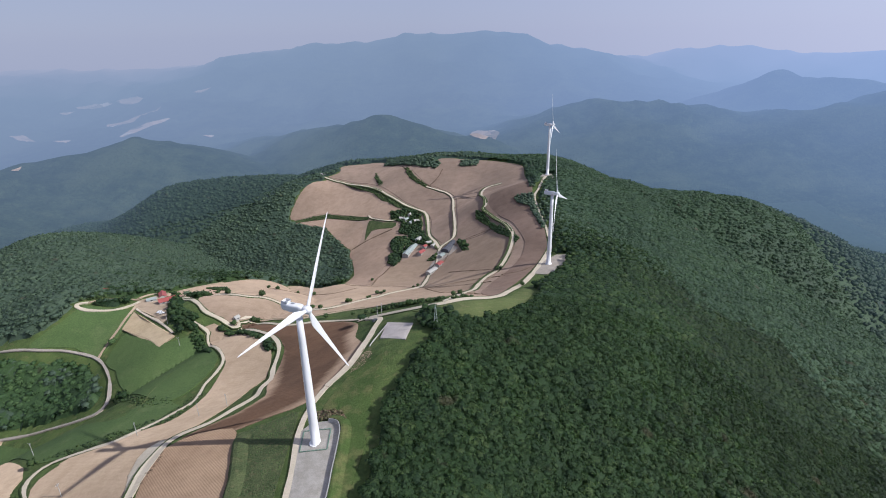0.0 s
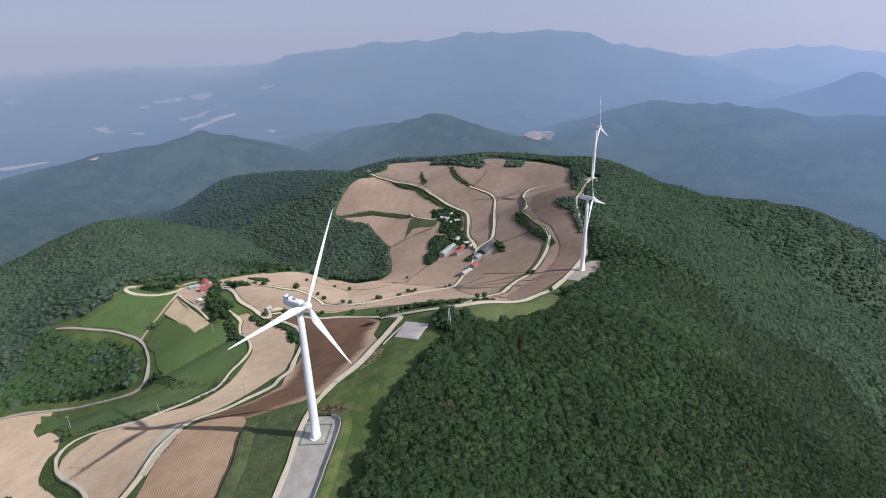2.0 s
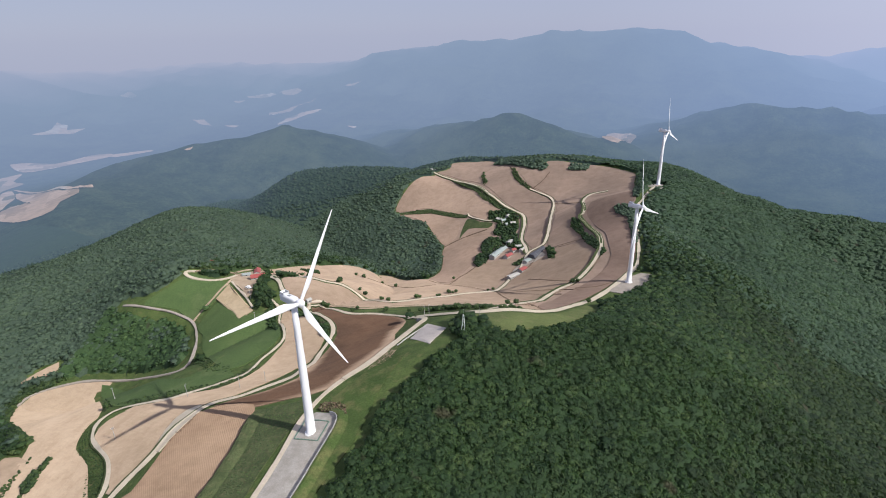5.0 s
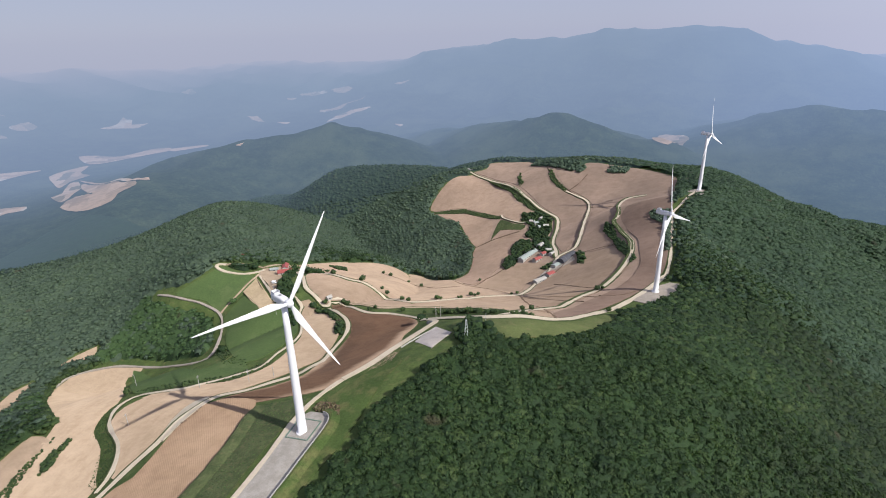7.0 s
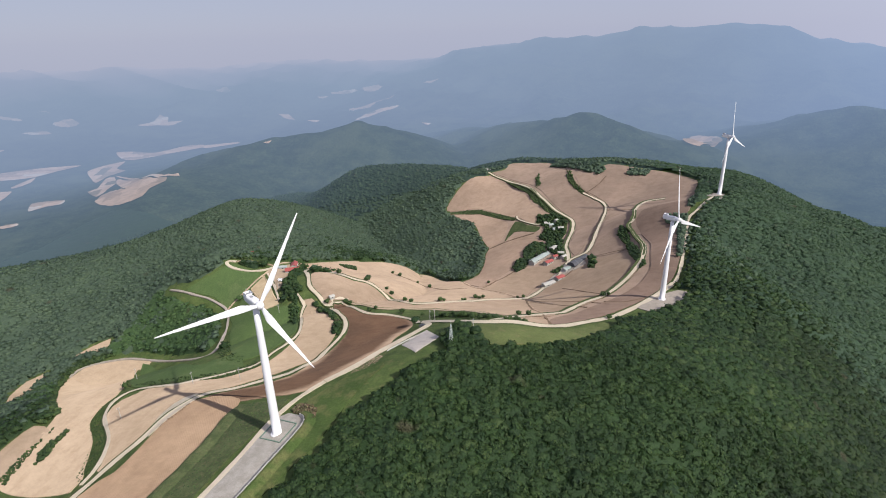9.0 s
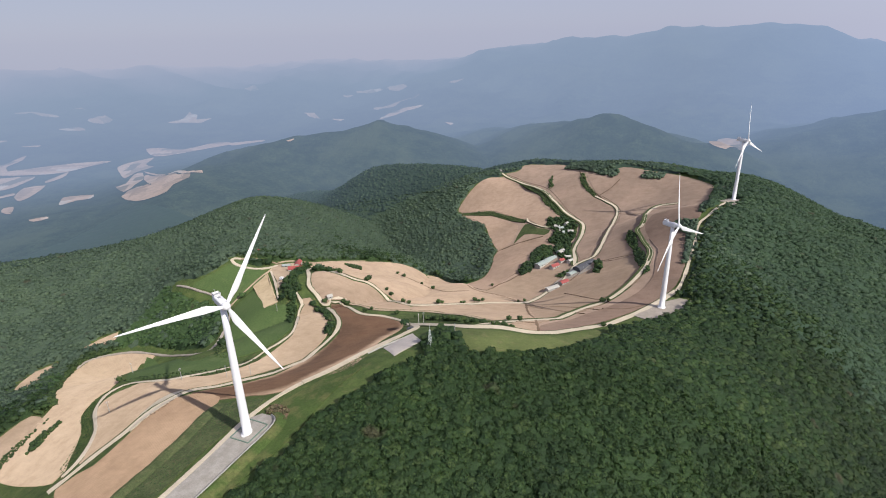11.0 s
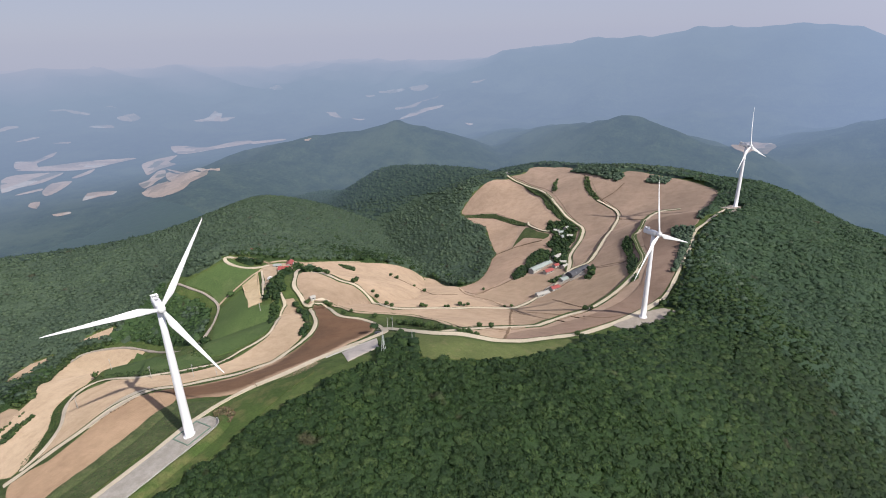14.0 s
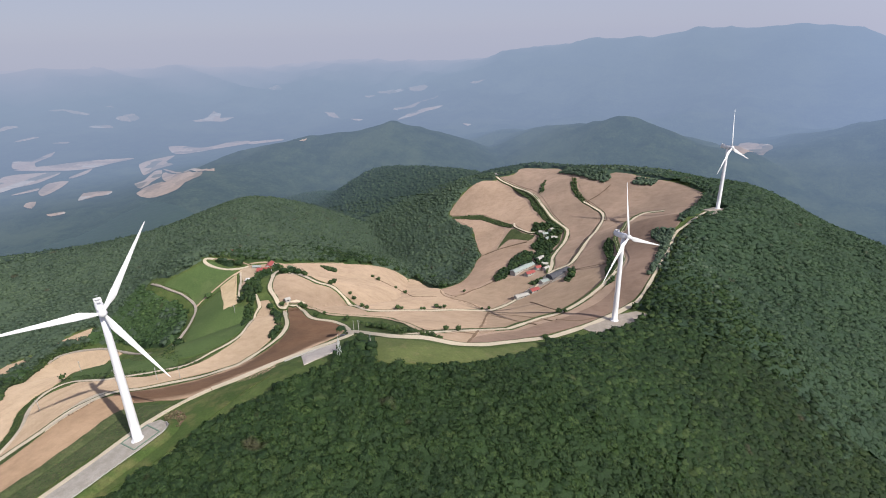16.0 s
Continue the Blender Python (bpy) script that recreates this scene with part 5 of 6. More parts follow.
def blade_mesh(length=41.5):
    """A twisted tapered blade along +z, rotor axis along +y."""
    bm = bmesh.new()
    stations = [(0.8, 1.5, 1.5, 0), (2.2, 1.5, 1.45, 2), (4.5, 2.2, 1.1, 14), (7.5, 3.1, 0.75, 13), (9.5, 3.15, 0.62, 11), (14, 2.65, 0.46, 8), (20, 2.1, 0.33, 5), (27, 1.55, 0.23, 3), (34, 1.05, 0.15, 1.5), (39, 0.65, 0.09, 0.5), (41, 0.35, 0.05, 0), (length, 0.1, 0.02, 0)]
    loops = []
    for z, chord, thick, twist in stations:
        ring = []
        for a in np.linspace(0, 2 * math.pi, 18, endpoint=False):
            u = math.cos(a)
            sharp = min(1.0, max(0.0, (z - 2.2) / 5.0))
            half = thick / 2 * math.sin(a) * (1 - sharp * 0.55 * (0.5 + 0.5 * -u))
            px = chord * (u / 2 - 0.2 * sharp)
            tw = radians(twist)
            ring.append(bm.verts.new((px * math.cos(tw) - half * math.sin(tw), px * math.sin(tw) + half * math.cos(tw) + 0.0009 * z * z, z)))
        loops.append(ring)
    for lo, hi in zip(loops, loops[1:]):
        for i in range(18):
            j = (i + 1) % 18
            bm.faces.new((lo[i], lo[j], hi[j], hi[i]))
    bm.faces.new(loops[0][::-1])
    bm.faces.new(loops[-1])
    return bm


def turbine(x, y, base, yaw, phase, hub=69.0):
    t = new("wind_turbine")
    t.location = (x, y, base)
    bm = bmesh.new()
    rings(bm, [(3.0, -1.5), (3.0, 0.75), (2.85, 0.85), (2.4, 0.87)], 40)
    part("foundation", bm, M_WHITE, t, "round white-painted foundation ring")
    bm = bmesh.new()
    top = hub - 2.0
    rings(bm, [(2.35, 0.8), (2.35, 1.0), (2.12, 1.02), (2.0, 12), (1.85, 25), (1.84, 25.1), (1.7, 40), (1.69, 40.1), (1.45, 55), (1.3, top)], 40)
    smooth(part("tower", bm, M_WHITE, t, "tapered white steel tower"))
    bm = bmesh.new()
    box(bm, (0.9, 0.12, 2.1), (0, 2.12, 1.9), 0, 0.02)
    part("door", bm, M_GREY, t, "small grey service door")
    turn = Matrix.Rotation(radians(-yaw), 4, "Z")
    nac = bmesh.new()
    prof = [(-7.4, 1.25, 1.2, 0.45), (-7.0, 1.5, 1.5, 0.25), (-3.0, 1.7, 1.75, 0.05), (1.2, 1.7, 1.8, 0.0), (2.2, 1.45, 1.5, 0.0), (2.6, 1.2, 1.25, 0.0)]
    loops = []
    for py, w, h, up in prof:
        ring = []
        for a in np.linspace(0, 2 * math.pi, 24, endpoint=False):
            ca, sa = math.cos(a), math.sin(a)
            ring.append(nac.verts.new((w * math.copysign(abs(ca) ** 0.45, ca), py, h * math.copysign(abs(sa) ** 0.45, sa) + up)))
        loops.append(ring)
    for lo, hi in zip(loops, loops[1:]):
        for i in range(24):
            j = (i + 1) % 24
            nac.faces.new((lo[i], lo[j], hi[j], hi[i]))
    nac.faces.new(loops[0][::-1])
    nac.faces.new(loops[-1])
    n = part("nacelle", nac, M_WHITE, t, "rounded white nacelle housing")
    n.location = (0, 0, hub)
    n.rotation_euler = (0, 0, radians(-yaw))
    bm = bmesh.new()
    box(bm, (2.9, 2.6, 0.25), (0, -5.4, 2.05), 0, 0.05)
    for sx in (-1.35, 1.35):
        box(bm, (0.2, 2.6, 0.9), (sx, -5.4, 2.5), 0, 0.05)
    box(bm, (2.9, 0.2, 0.9), (0, -6.7, 2.5), 0, 0.05)
    part("cooler_frame", bm, M_WHITE, n, "raised open frame on the rear roof")
    bm = bmesh.new()
    box(bm, (1.2, 1.4, 0.16), (0, -2.2, 1.92), 0, 0.03)
    part("hatch", bm, M_GREY, n, "grey roof hatch")
    bm = bmesh.new()
    box(bm, (1.9, 0.9, 0.3), (0, -5.4, 2.3), 0, 0.03)
    part("cooler", bm, M_GREY, n, "grey cooler unit")
    bm = bmesh.new()
    pipe(bm, (0, -6.9, 1.9), (0, -6.9, 4.1), 0.05)
    pipe(bm, (-0.5, -6.9, 4.0), (0.5, -6.9, 4.0), 0.04)
    part("wind_vane", bm, M_GREY, n)
    # rotor
    tilt = Matrix.Rotation(radians(5.3), 4, "X")
    head = new("rotor")
    head.parent = t
    head.matrix_local = Matrix.Translation((0, 0, hub)) @ turn @ tilt @ Matrix.Translation((0, 4.6, -0.3))
    bm = bmesh.new()
    rings(bm, [(1.35, -1.9), (1.75, -1.2), (1.8, 0.2), (1.5, 1.1), (0.9, 1.75), (0.25, 2.05), (0.05, 2.08)], 32)
    sp = smooth(part("spinner", bm, M_WHITE, head, "white rounded rotor hub"))
    sp.matrix_local = Matrix.Rotation(radians(-90), 4, "X")
    me = None
    for k in range(3):
        if me is None:
            b = smooth(part("blade", blade_mesh(), M_WHITE, head, "long tapered white blade"))
            me = b.data
        else:
            b = new("blade", me)
            b.parent = head
            b["label"] = "long tapered white blade"
        b.matrix_local = Matrix.Rotation(radians(phase + 120 * k), 4, "Y")
    return tagged(t, "tall white three-bladed wind turbine on a gravel pad", "wind turbine", "wind turbines on the ridge")


turbine(-61.1, 195.7, 0.0, 111.8, 86.0)
turbine(95.4, 470.8, -33.0, 111.8, 8.0)
turbine(142.4, 744.6, -15.5, 111.8, 5.0)


# ---- far fields in the valley ----
plot_rng = np.random.RandomState(31)


def parcels(pts):
    """A stretch of farmland laid over the valley floor, cut into strips of separate parcels."""
    from mathutils.geometry import delaunay_2d_cdt
    o = closed_spline(pts, 25.0)
    mid = o.mean(0)
    vt = np.linalg.svd(o - mid)[2]
    turn = math.atan2(vt[0][1], vt[0][0]) + plot_rng.uniform(-0.5, 0.5)
    step = max(9.0, math.sqrt(np.ptp(o[:, 0]) * np.ptp(o[:, 1])) / 26)
    gx, gy = np.meshgrid(np.arange(o[:, 0].min(), o[:, 0].max(), step), np.arange(o[:, 1].min(), o[:, 1].max(), step))
    gx, gy = gx.ravel(), gy.ravel()
    ok = inside(gx, gy, o) & (near_line(gx, gy, np.vstack([o, o[:1]])) > step * 0.4)
    n = len(o)
    co, edges, tris, *_ = delaunay_2d_cdt([Vector(q) for q in o] + [Vector(q) for q in zip(gx[ok], gy[ok])], [(k, (k + 1) % n) for k in range(n)], [], 1, 1e-3)
    xy = np.array([(c[0], c[1]) for c in co])
    z = ground(xy[:, 0], xy[:, 1]) + 4.5
    u, v = (xy - mid) @ np.array([math.cos(turn), math.sin(turn)]), (xy - mid) @ np.array([-math.sin(turn), math.cos(turn)])
    wide, deep, lag = plot_rng.uniform(70, 150), plot_rng.uniform(30, 55), plot_rng.uniform(0.2, 0.6)
    verts, faces, seen = [], [], {}
    for f in tris:
        fu, fv = u[list(f)].mean(), v[list(f)].mean()
        row = math.floor(fv / deep)
        plot = (row, math.floor(fu / wide + lag * row))
        for k in f:
            if (plot, k) not in seen:
                seen[(plot, k)] = len(verts)
                verts.append((xy[k][0], xy[k][1], z[k]))
        faces.append(tuple(seen[(plot, k)] for k in f))
    return verts, faces


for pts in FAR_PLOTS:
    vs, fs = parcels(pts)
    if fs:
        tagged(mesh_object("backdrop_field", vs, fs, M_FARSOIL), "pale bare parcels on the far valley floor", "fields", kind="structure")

# ---- things by the near turbine ----


def low_wall(name, line, height, thick, mat, label, category, under=1.0):
    p = spline(line, 2.5)
    d = np.gradient(p, axis=0)
    d /= np.hypot(d[:, 0], d[:, 1])[:, None]
    nrm = np.stack([-d[:, 1], d[:, 0]], 1) * thick / 2
    z = ground(p[:, 0], p[:, 1]) + 0.5
    verts, n = [], len(p)
    for s, h in ((-1, -under), (-1, height - 0.06), (-0.85, height), (0.85, height), (1, height - 0.06), (1, -under)):
        q = p + nrm * s
        verts += [(a, b, c + h) for (a, b), c in zip(q, z)]
    faces = [(r * n + k, (r + 1) * n + k, (r + 1) * n + k + 1, r * n + k + 1) for r in range(5) for k in range(n - 1)]
    faces += [tuple(r * n for r in range(6))[::-1], tuple(r * n + n - 1 for r in range(6))]
    return tagged(mesh_object(name, verts, faces, mat), label, category)


def bank(line, height, width):
    """A grassed earth bank that slopes down from the top of a wall."""
    p = spline(line, 2.5)
    d = np.gradient(p, axis=0)
    d /= np.hypot(d[:, 0], d[:, 1])[:, None]
    nrm = np.stack([-d[:, 1], d[:, 0]], 1)
    verts, n = [], len(p)
    for s, h in ((0.1, height), (0.3, height - 0.05), (0.65, height * 0.55), (1.0, -0.3)):
        q = p + nrm * width * s
        z = ground(q[:, 0], q[:, 1]) + 0.5 + h
        verts += [(a, b, c) for (a, b), c in zip(q, z)]
    faces = [(r * n + k, r * n + k + 1, (r + 1) * n + k + 1, (r + 1) * n + k) for r in range(3) for k in range(n - 1)]
    return tagged(mesh_object("bank", verts, faces, M_LAWN), "grassed earth bank behind the yard wall", "bank", kind="structure")


def field_bank(line, height, width):
    """A steep grassed step along a field edge that runs out level on the far side."""
    p = spline(line, 1.5)
    d = np.gradient(p, axis=0)
    d /= np.hypot(d[:, 0], d[:, 1])[:, None]
    nrm = np.stack([-d[:, 1], d[:, 0]], 1)
    rise = height * (1 + 0.25 * value_noise(p[:, 0] / 4, p[:, 1] / 4, 12)) * np.clip(np.minimum(np.arange(len(p)), np.arange(len(p))[::-1]) / 6, 0.1, 1)
    verts, n = [], len(p)
    for s, h in ((0.0, -0.2), (0.08, 0.55), (0.2, 0.95), (0.4, 0.9), (0.7, 0.5), (1.0, -0.1)):
        q = p + nrm * (width * s + 0.3 * value_noise(p[:, 0] / 3, p[:, 1] / 3, 8))[:, None]
        z = ground(q[:, 0], q[:, 1]) + 0.3 + h * rise
        verts += [(a, b, c) for (a, b), c in zip(q, z)]
    faces = [(r * n + k, r * n + k + 1, (r + 1) * n + k + 1, (r + 1) * n + k) for r in range(5) for k in range(n - 1)]
    return tagged(mesh_object("bank", verts, faces, M_ROUGH), "rough grassy step along the furrowed field", "bank", kind="structure")


field_bank([(-106, 216), (-105.5, 208), (-102.3, 196), (-99, 184), (-97.5, 175), (-96.3, 160), (-96, 140)], 2.0, 9.0)
YARD_WALL = [(-57.6, 208.2), (-53.9, 206.8), (-51.2, 202.5), (-50.2, 193), (-49.9, 176), (-49.6, 160), (-50.5, 110), (-52.5, 80)]
bank(YARD_WALL, 2.0, 5.5)
low_wall("retaining_wall", YARD_WALL, 2.2, 0.32, M_CONCRETE, "curved pale concrete retaining wall round the turbine yard", "wall")


def painted_border(corners, width=0.45, height=0.35):
    """A square of low green-painted kerbs round the turbine foot."""
    t = new("painted_border")
    cx, cy = (sum(c[k] for c in corners) / 4 for k in (0, 1))
    t.location = (cx, cy, at(cx, cy, 0.4))
    for (ax, ay), (bx, by) in zip(corners, corners[1:] + corners[:1]):
        length, turn = math.hypot(bx - ax, by - ay), math.atan2(by - ay, bx - ax)
        n = max(2, int(length / 1.6))
        for k in range(n):
            bm = bmesh.new()
            u = (k + 0.5) / n
            px, py = ax + (bx - ax) * u, ay + (by - ay) * u
            box(bm, (length / n - 0.12, width, height + 0.4), (px - cx, py - cy, at(px, py, 0.57) - t.location.z + height / 2 - 0.2), turn, 0.04)
            part("kerb", bm, M_GREENPAINT, t)
    return tagged(t, "square of faded green kerbs round the turbine foot", "kerb")


painted_border([(-67.6, 191), (-54.9, 190), (-55.6, 203.2), (-68.8, 204.8)])
low_wall("kerb_wall", [(-46.7, 275), (-43.6, 291), (-40.2, 311)], 0.45, 0.3, M_CONCRETE, "low pale concrete wall between road and slab", "wall")


def pole(x, y, height, arms=2):
    t = new("utility_pole")
    t.location = (x, y, at(x, y, -0.3))
    bm = bmesh.new()
    rings(bm, [(0.19, 0), (0.17, height * 0.5), (0.12, height)], 10)
    part("shaft", bm, M_CONCRETE, t)
    for k in range(arms):
        bm = bmesh.new()
        box(bm, (1.8, 0.1, 0.1), (0, 0, height - 0.4 - 0.7 * k))
        part("crossarm", bm, M_GREY, t)
        for sx in (-0.8, 0, 0.8):
            bm = bmesh.new()
            rings(bm, [(0.06, 0), (0.08, 0.1), (0.03, 0.22)], 8)
            part("insulator", bm, M_WHITE, t).location = (sx, 0, height - 0.35 - 0.7 * k)
    t.rotation_euler = (0, 0, x * 0.7)
    return tagged(t, "slender concrete utility pole with crossarms", "utility pole", "poles along the roads")


for px, py, ph in ((-177, 245.5, 10), (-251, 257, 10), (-145, 255, 10), (-47.5, 342.5, 10), (-50.5, 341, 10), (-2, 298, 11), (-131, 262, 9), (-196, 207, 9), (-236, 400, 9), (-214, 372, 9)):
    pole(px, py, ph)


def lattice_mast(x, y, height=15.0):
    t = new("lattice_mast")
    t.location = (x, y, at(x, y, -0.3))
    legs = []
    for k in range(4):
        a = math.pi / 4 + k * math.pi / 2
        foot, top = Vector((math.cos(a) * 1.8, math.sin(a) * 1.8, 0)), Vector((math.cos(a) * 0.3, math.sin(a) * 0.3, height))
        legs.append((foot, top))
        bm = bmesh.new()
        pipe(bm, foot, top, 0.09)
        part("leg", bm, M_GALVANISED, t)
    for k in range(4):
        (a0, a1), (b0, b1) = legs[k], legs[(k + 1) % 4]
        for s in range(7):
            bm = bmesh.new()
            u, v = s / 7, (s + 1) / 7
            pipe(bm, a0.lerp(a1, u), b0.lerp(b1, v), 0.045, 5)
            part("brace", bm, M_GALVANISED, t)
    bm = bmesh.new()
    pipe(bm, (0, 0, height - 0.5), (0, 0, height + 3), 0.05)
    part("aerial", bm, M_GALVANISED, t)
    for k in range(2):
        bm = bmesh.new()
        box(bm, (2.2, 1.6, 1.9), (2.8 + 2.6 * k, -0.6, 0.9), 0.3, 0.06)
        part("cabinet", bm, M_GALVANISED, t, "pale equipment cabinet")
    return tagged(t, "pale steel lattice mast with equipment cabinets among trees", "mast")


lattice_mast(-7.5, 278.3)

def gable(name, x, y, turn, length, width, wall_h, roof_h, roof_mat, wall_mat, label, windows=2, category="house", door=True):
    """A small gabled building with roof overhang, door and windows."""
    t = new(name)
    t.location = (x, y, at(x, y, 0.1))
    t.rotation_euler = (0, 0, radians(turn))
    l, w = length / 2, width / 2
    bm = bmesh.new()
    v = [bm.verts.new(q) for q in ((-l, -w, -2.5), (l, -w, -2.5), (l, w, -2.5), (-l, w, -2.5), (-l, -w, wall_h), (l, -w, wall_h), (l, w, wall_h), (-l, w, wall_h), (-l, 0, wall_h + roof_h), (l, 0, wall_h + roof_h))]
    for f in ((3, 2, 1, 0), (0, 1, 5, 4), (2, 3, 7, 6), (1, 2, 6, 9, 5), (3, 0, 4, 8, 7), (4, 5, 9, 8), (6, 7, 8, 9)):
        bm.faces.new([v[i] for i in f])
    part("wall", bm, wall_mat, t)
    bm = bmesh.new()
    o = 0.5
    for s in (-1, 1):
        e = (w + o) * s
        drop = roof_h * o / w
        q = [(-l - o, e, wall_h - drop), (l + o, e, wall_h - drop), (l + o, 0, wall_h + roof_h), (-l - o, 0, wall_h + roof_h)]
        lo = [bm.verts.new(Vector(p) + Vector((0, 0, 0.06))) for p in q]
        hi = [bm.verts.new(Vector(p) + Vector((0, 0, 0.24))) for p in q]
        bm.faces.new(lo)
        bm.faces.new(hi)
        for k in range(4):
            bm.faces.new((lo[k], lo[(k + 1) % 4], hi[(k + 1) % 4], hi[k]))
    roof = part("roof", bm, roof_mat, t)
    bm = bmesh.new()
    box(bm, (length + 1.1, 0.35, 0.16), (0, 0, wall_h + roof_h + 0.26))
    part("ridge_cap", bm, roof_mat, roof)
    for s in (-1, 1):
        for k in range(windows):
            bm = bmesh.new()
            xx = -l + length * (k + 1) / (windows + 1)
            box(bm, (1.3, 0.12, 1.0), (xx, s * (w + 0.03), wall_h * 0.58))
            win = part("window", bm, M_DARK, t, "dark window")
            bm = bmesh.new()
            box(bm, (1.5, 0.16, 0.12), (xx, s * (w + 0.05), wall_h * 0.58 - 0.56))
            part("sill", bm, M_WHITE, win)
    if door:
        bm = bmesh.new()
        box(bm, (0.12, 1.1, 2.0), (l + 0.03, 0, 1.0))
        part("door", bm, M_GREY, t)
    return tagged(t, label, category)


def polytunnel(x, y, turn, length, width, height, mat, label):
    t = new("greenhouse_tunnel")
    t.location = (x, y, at(x, y, 0.1))
    t.rotation_euler = (0, 0, radians(turn))
    bm = bmesh.new()
    a = np.linspace(0, math.pi, 13)
    loops = [[bm.verts.new((px, -math.cos(k) * width / 2, math.sin(k) ** 0.8 * height - 0.4)) for k in a] for px in np.linspace(-length / 2, length / 2, 9)]
    for lo, hi in zip(loops, loops[1:]):
        for i in range(12):
            bm.faces.new((lo[i], lo[i + 1], hi[i + 1], hi[i]))
    bm.faces.new(loops[0])
    bm.faces.new(loops[-1][::-1])
    part("cover", bm, mat, t)
    for px in np.linspace(-length / 2, length / 2, 5):
        bm = bmesh.new()
        for k in range(12):
            pipe(bm, (px, -math.cos(a[k]) * width / 2 * 1.01, math.sin(a[k]) ** 0.8 * height * 1.01 - 0.4), (px, -math.cos(a[k + 1]) * width / 2 * 1.01, math.sin(a[k + 1]) ** 0.8 * height * 1.01 - 0.4), 0.05, 5)
        part("hoop", bm, M_GREY, t)
    return tagged(t, label, "greenhouse")


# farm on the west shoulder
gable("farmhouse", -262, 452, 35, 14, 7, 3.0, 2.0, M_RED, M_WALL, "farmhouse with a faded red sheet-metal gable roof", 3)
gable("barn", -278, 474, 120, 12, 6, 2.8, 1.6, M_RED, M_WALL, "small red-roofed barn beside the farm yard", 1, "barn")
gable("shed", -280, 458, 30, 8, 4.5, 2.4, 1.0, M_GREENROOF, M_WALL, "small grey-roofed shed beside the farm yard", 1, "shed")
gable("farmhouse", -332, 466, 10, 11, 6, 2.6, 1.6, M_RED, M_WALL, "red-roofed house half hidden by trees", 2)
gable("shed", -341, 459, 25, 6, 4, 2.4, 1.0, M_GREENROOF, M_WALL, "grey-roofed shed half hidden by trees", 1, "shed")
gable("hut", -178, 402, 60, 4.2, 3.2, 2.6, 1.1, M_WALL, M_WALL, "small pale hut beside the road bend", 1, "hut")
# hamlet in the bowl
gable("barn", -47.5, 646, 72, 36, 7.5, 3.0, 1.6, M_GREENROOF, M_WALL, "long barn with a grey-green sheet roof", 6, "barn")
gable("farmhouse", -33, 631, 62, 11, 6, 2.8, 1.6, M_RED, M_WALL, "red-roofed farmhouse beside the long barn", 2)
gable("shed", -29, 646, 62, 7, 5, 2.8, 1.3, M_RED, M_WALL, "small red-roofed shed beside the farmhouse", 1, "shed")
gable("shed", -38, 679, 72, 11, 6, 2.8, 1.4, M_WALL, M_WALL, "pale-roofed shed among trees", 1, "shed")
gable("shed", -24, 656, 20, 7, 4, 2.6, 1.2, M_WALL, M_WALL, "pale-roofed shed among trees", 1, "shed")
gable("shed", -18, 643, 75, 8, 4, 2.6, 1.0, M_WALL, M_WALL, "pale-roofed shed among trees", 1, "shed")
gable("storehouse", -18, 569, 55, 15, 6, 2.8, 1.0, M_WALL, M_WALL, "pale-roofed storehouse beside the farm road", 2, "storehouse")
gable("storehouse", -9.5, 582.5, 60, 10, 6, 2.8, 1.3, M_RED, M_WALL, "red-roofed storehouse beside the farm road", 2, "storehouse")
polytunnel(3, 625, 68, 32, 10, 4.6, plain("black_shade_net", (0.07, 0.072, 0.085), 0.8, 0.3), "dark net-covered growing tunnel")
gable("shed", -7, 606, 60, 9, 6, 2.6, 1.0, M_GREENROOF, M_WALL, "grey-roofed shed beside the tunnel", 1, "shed")
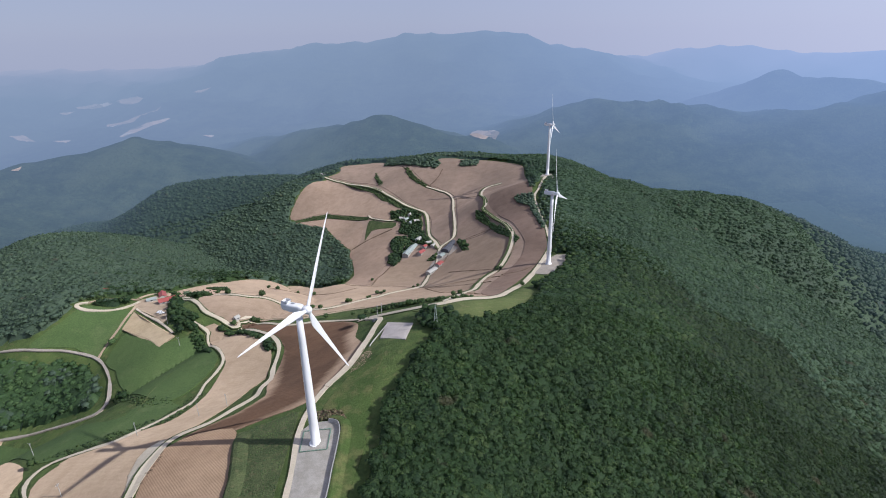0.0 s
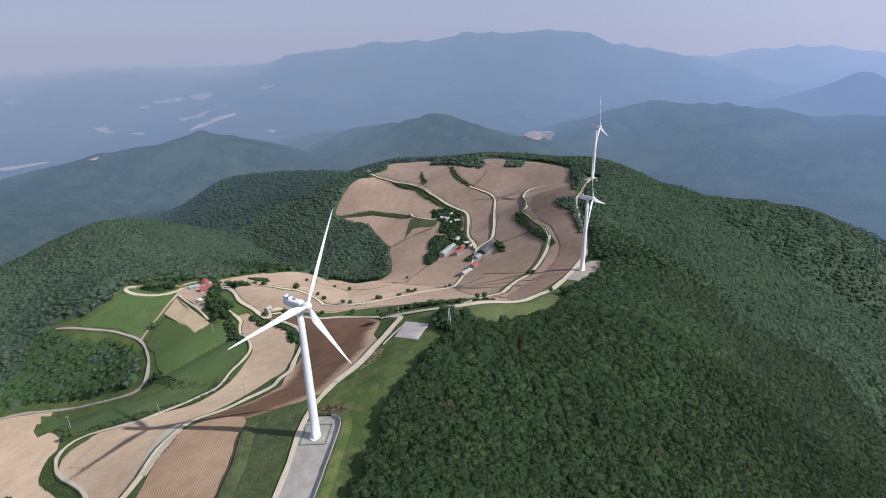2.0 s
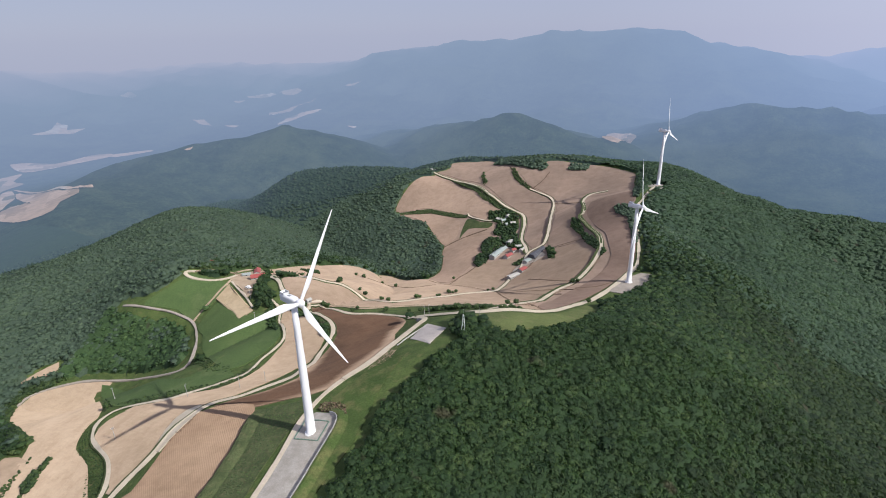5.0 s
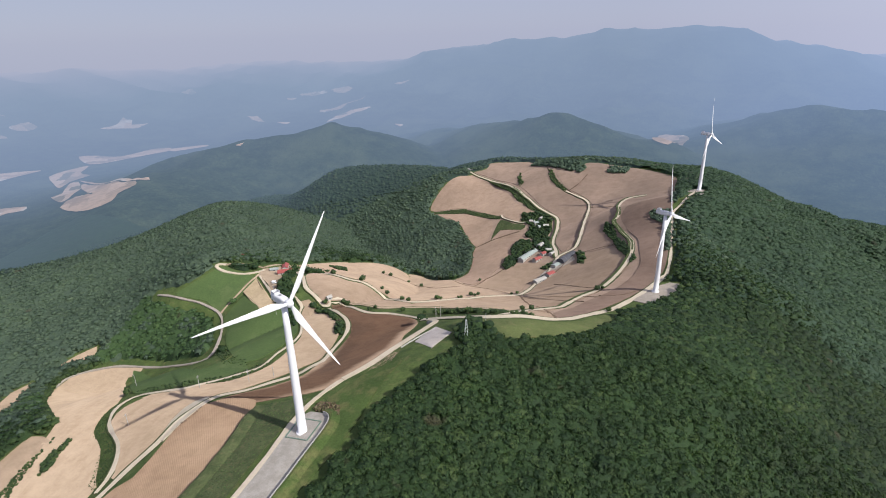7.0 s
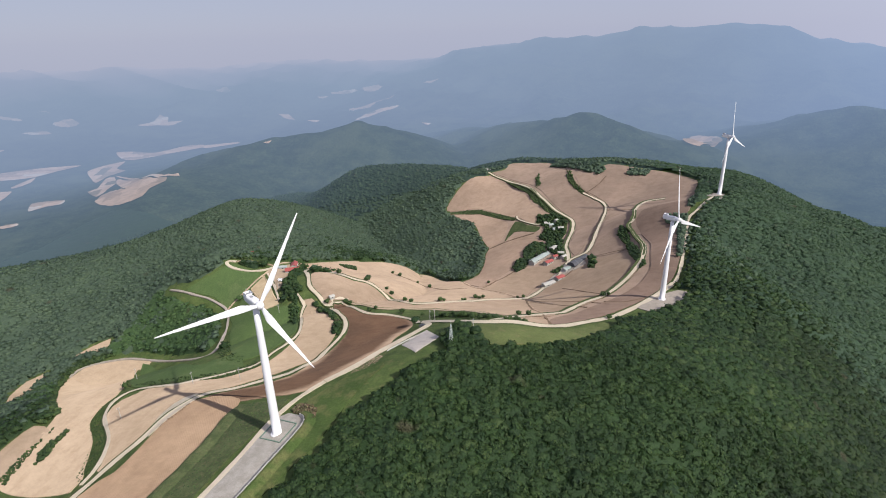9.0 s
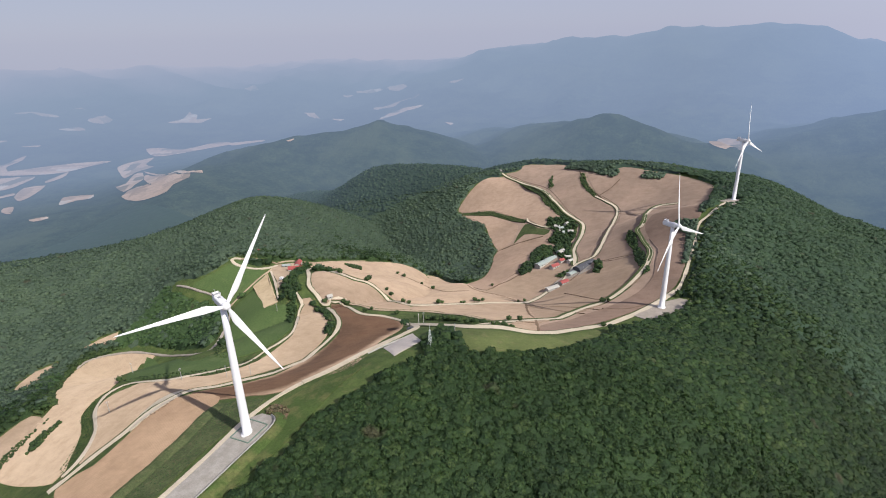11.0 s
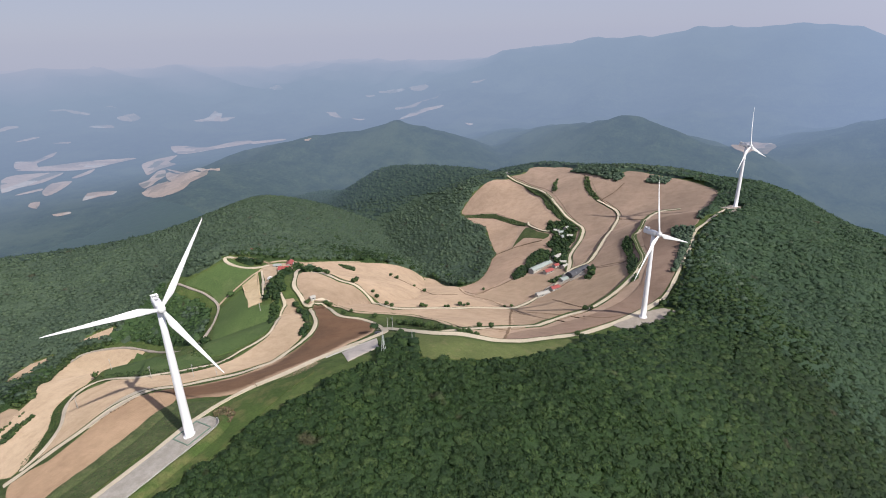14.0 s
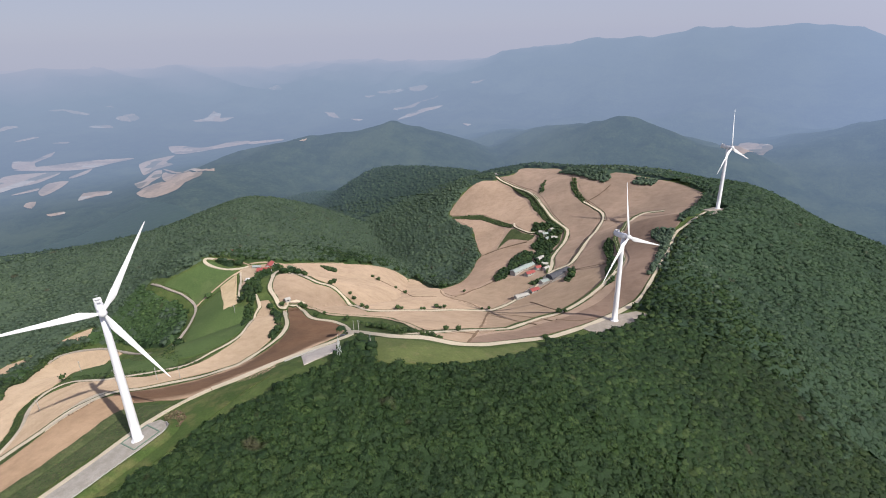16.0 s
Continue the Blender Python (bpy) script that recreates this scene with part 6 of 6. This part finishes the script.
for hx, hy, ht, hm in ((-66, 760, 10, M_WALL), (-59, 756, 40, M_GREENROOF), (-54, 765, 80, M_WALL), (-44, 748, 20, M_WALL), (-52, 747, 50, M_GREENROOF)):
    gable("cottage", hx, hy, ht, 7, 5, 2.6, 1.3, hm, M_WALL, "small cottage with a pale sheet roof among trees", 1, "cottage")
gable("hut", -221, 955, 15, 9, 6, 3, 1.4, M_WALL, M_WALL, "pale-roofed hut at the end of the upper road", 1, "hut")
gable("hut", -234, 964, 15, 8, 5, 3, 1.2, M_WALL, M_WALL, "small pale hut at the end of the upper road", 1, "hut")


def car(x, y, turn, mat, label, kind="car", length=4.6, tall=1.5):
    t = new(kind)
    t.location = (x, y, at(x, y, 1.02))
    t.rotation_euler = (0, 0, radians(turn))
    bm = bmesh.new()
    prof = [(-0.5, 0.35), (-0.5, 0.85), (-0.42, 0.95), (-0.3, tall), (0.12, tall), (0.27, 1.0), (0.47, 0.88), (0.5, 0.6), (0.5, 0.35)]
    sides = []
    for sy in (-0.85, 0.85):
        sides.append([bm.verts.new((px * length, sy * (0.82 if pz > 1.1 else 1), pz)) for px, pz in prof])
    bm.faces.new(sides[0])
    bm.faces.new(sides[1][::-1])
    for k in range(len(prof)):
        j = (k + 1) % len(prof)
        bm.faces.new((sides[0][k], sides[0][j], sides[1][j], sides[1][k]))
    body = part("body", bm, mat, t)
    for sy in (-0.72, 0.72):
        bm = bmesh.new()
        box(bm, (length * 0.4, 0.1, 0.4), (-0.08 * length, sy * 1.03, 1.18))
        part("side_window", bm, M_DARK, body)
    for sx in (-0.31, 0.31):
        for sy in (-0.8, 0.8):
            bm = bmesh.new()
            pipe(bm, (sx * length, sy - 0.1, 0.33), (sx * length, sy + 0.1, 0.33), 0.33, 14)
            wheel = part("wheel", bm, M_DARK, t)
            bm = bmesh.new()
            pipe(bm, (sx * length, sy - 0.12, 0.33), (sx * length, sy + 0.12, 0.33), 0.18, 10)
            part("rim", bm, M_GREY, wheel)
    return tagged(t, label, "car")


car(-51, 330, 55, plain("dark_car_paint", (0.05, 0.055, 0.06), 0.3, 0.05), "dark parked car at the road junction")
car(-250, 419, 20, M_WHITE, "white parked car in the farm yard")
car(-255, 424, 50, M_WHITE, "white parked car in the farm yard")
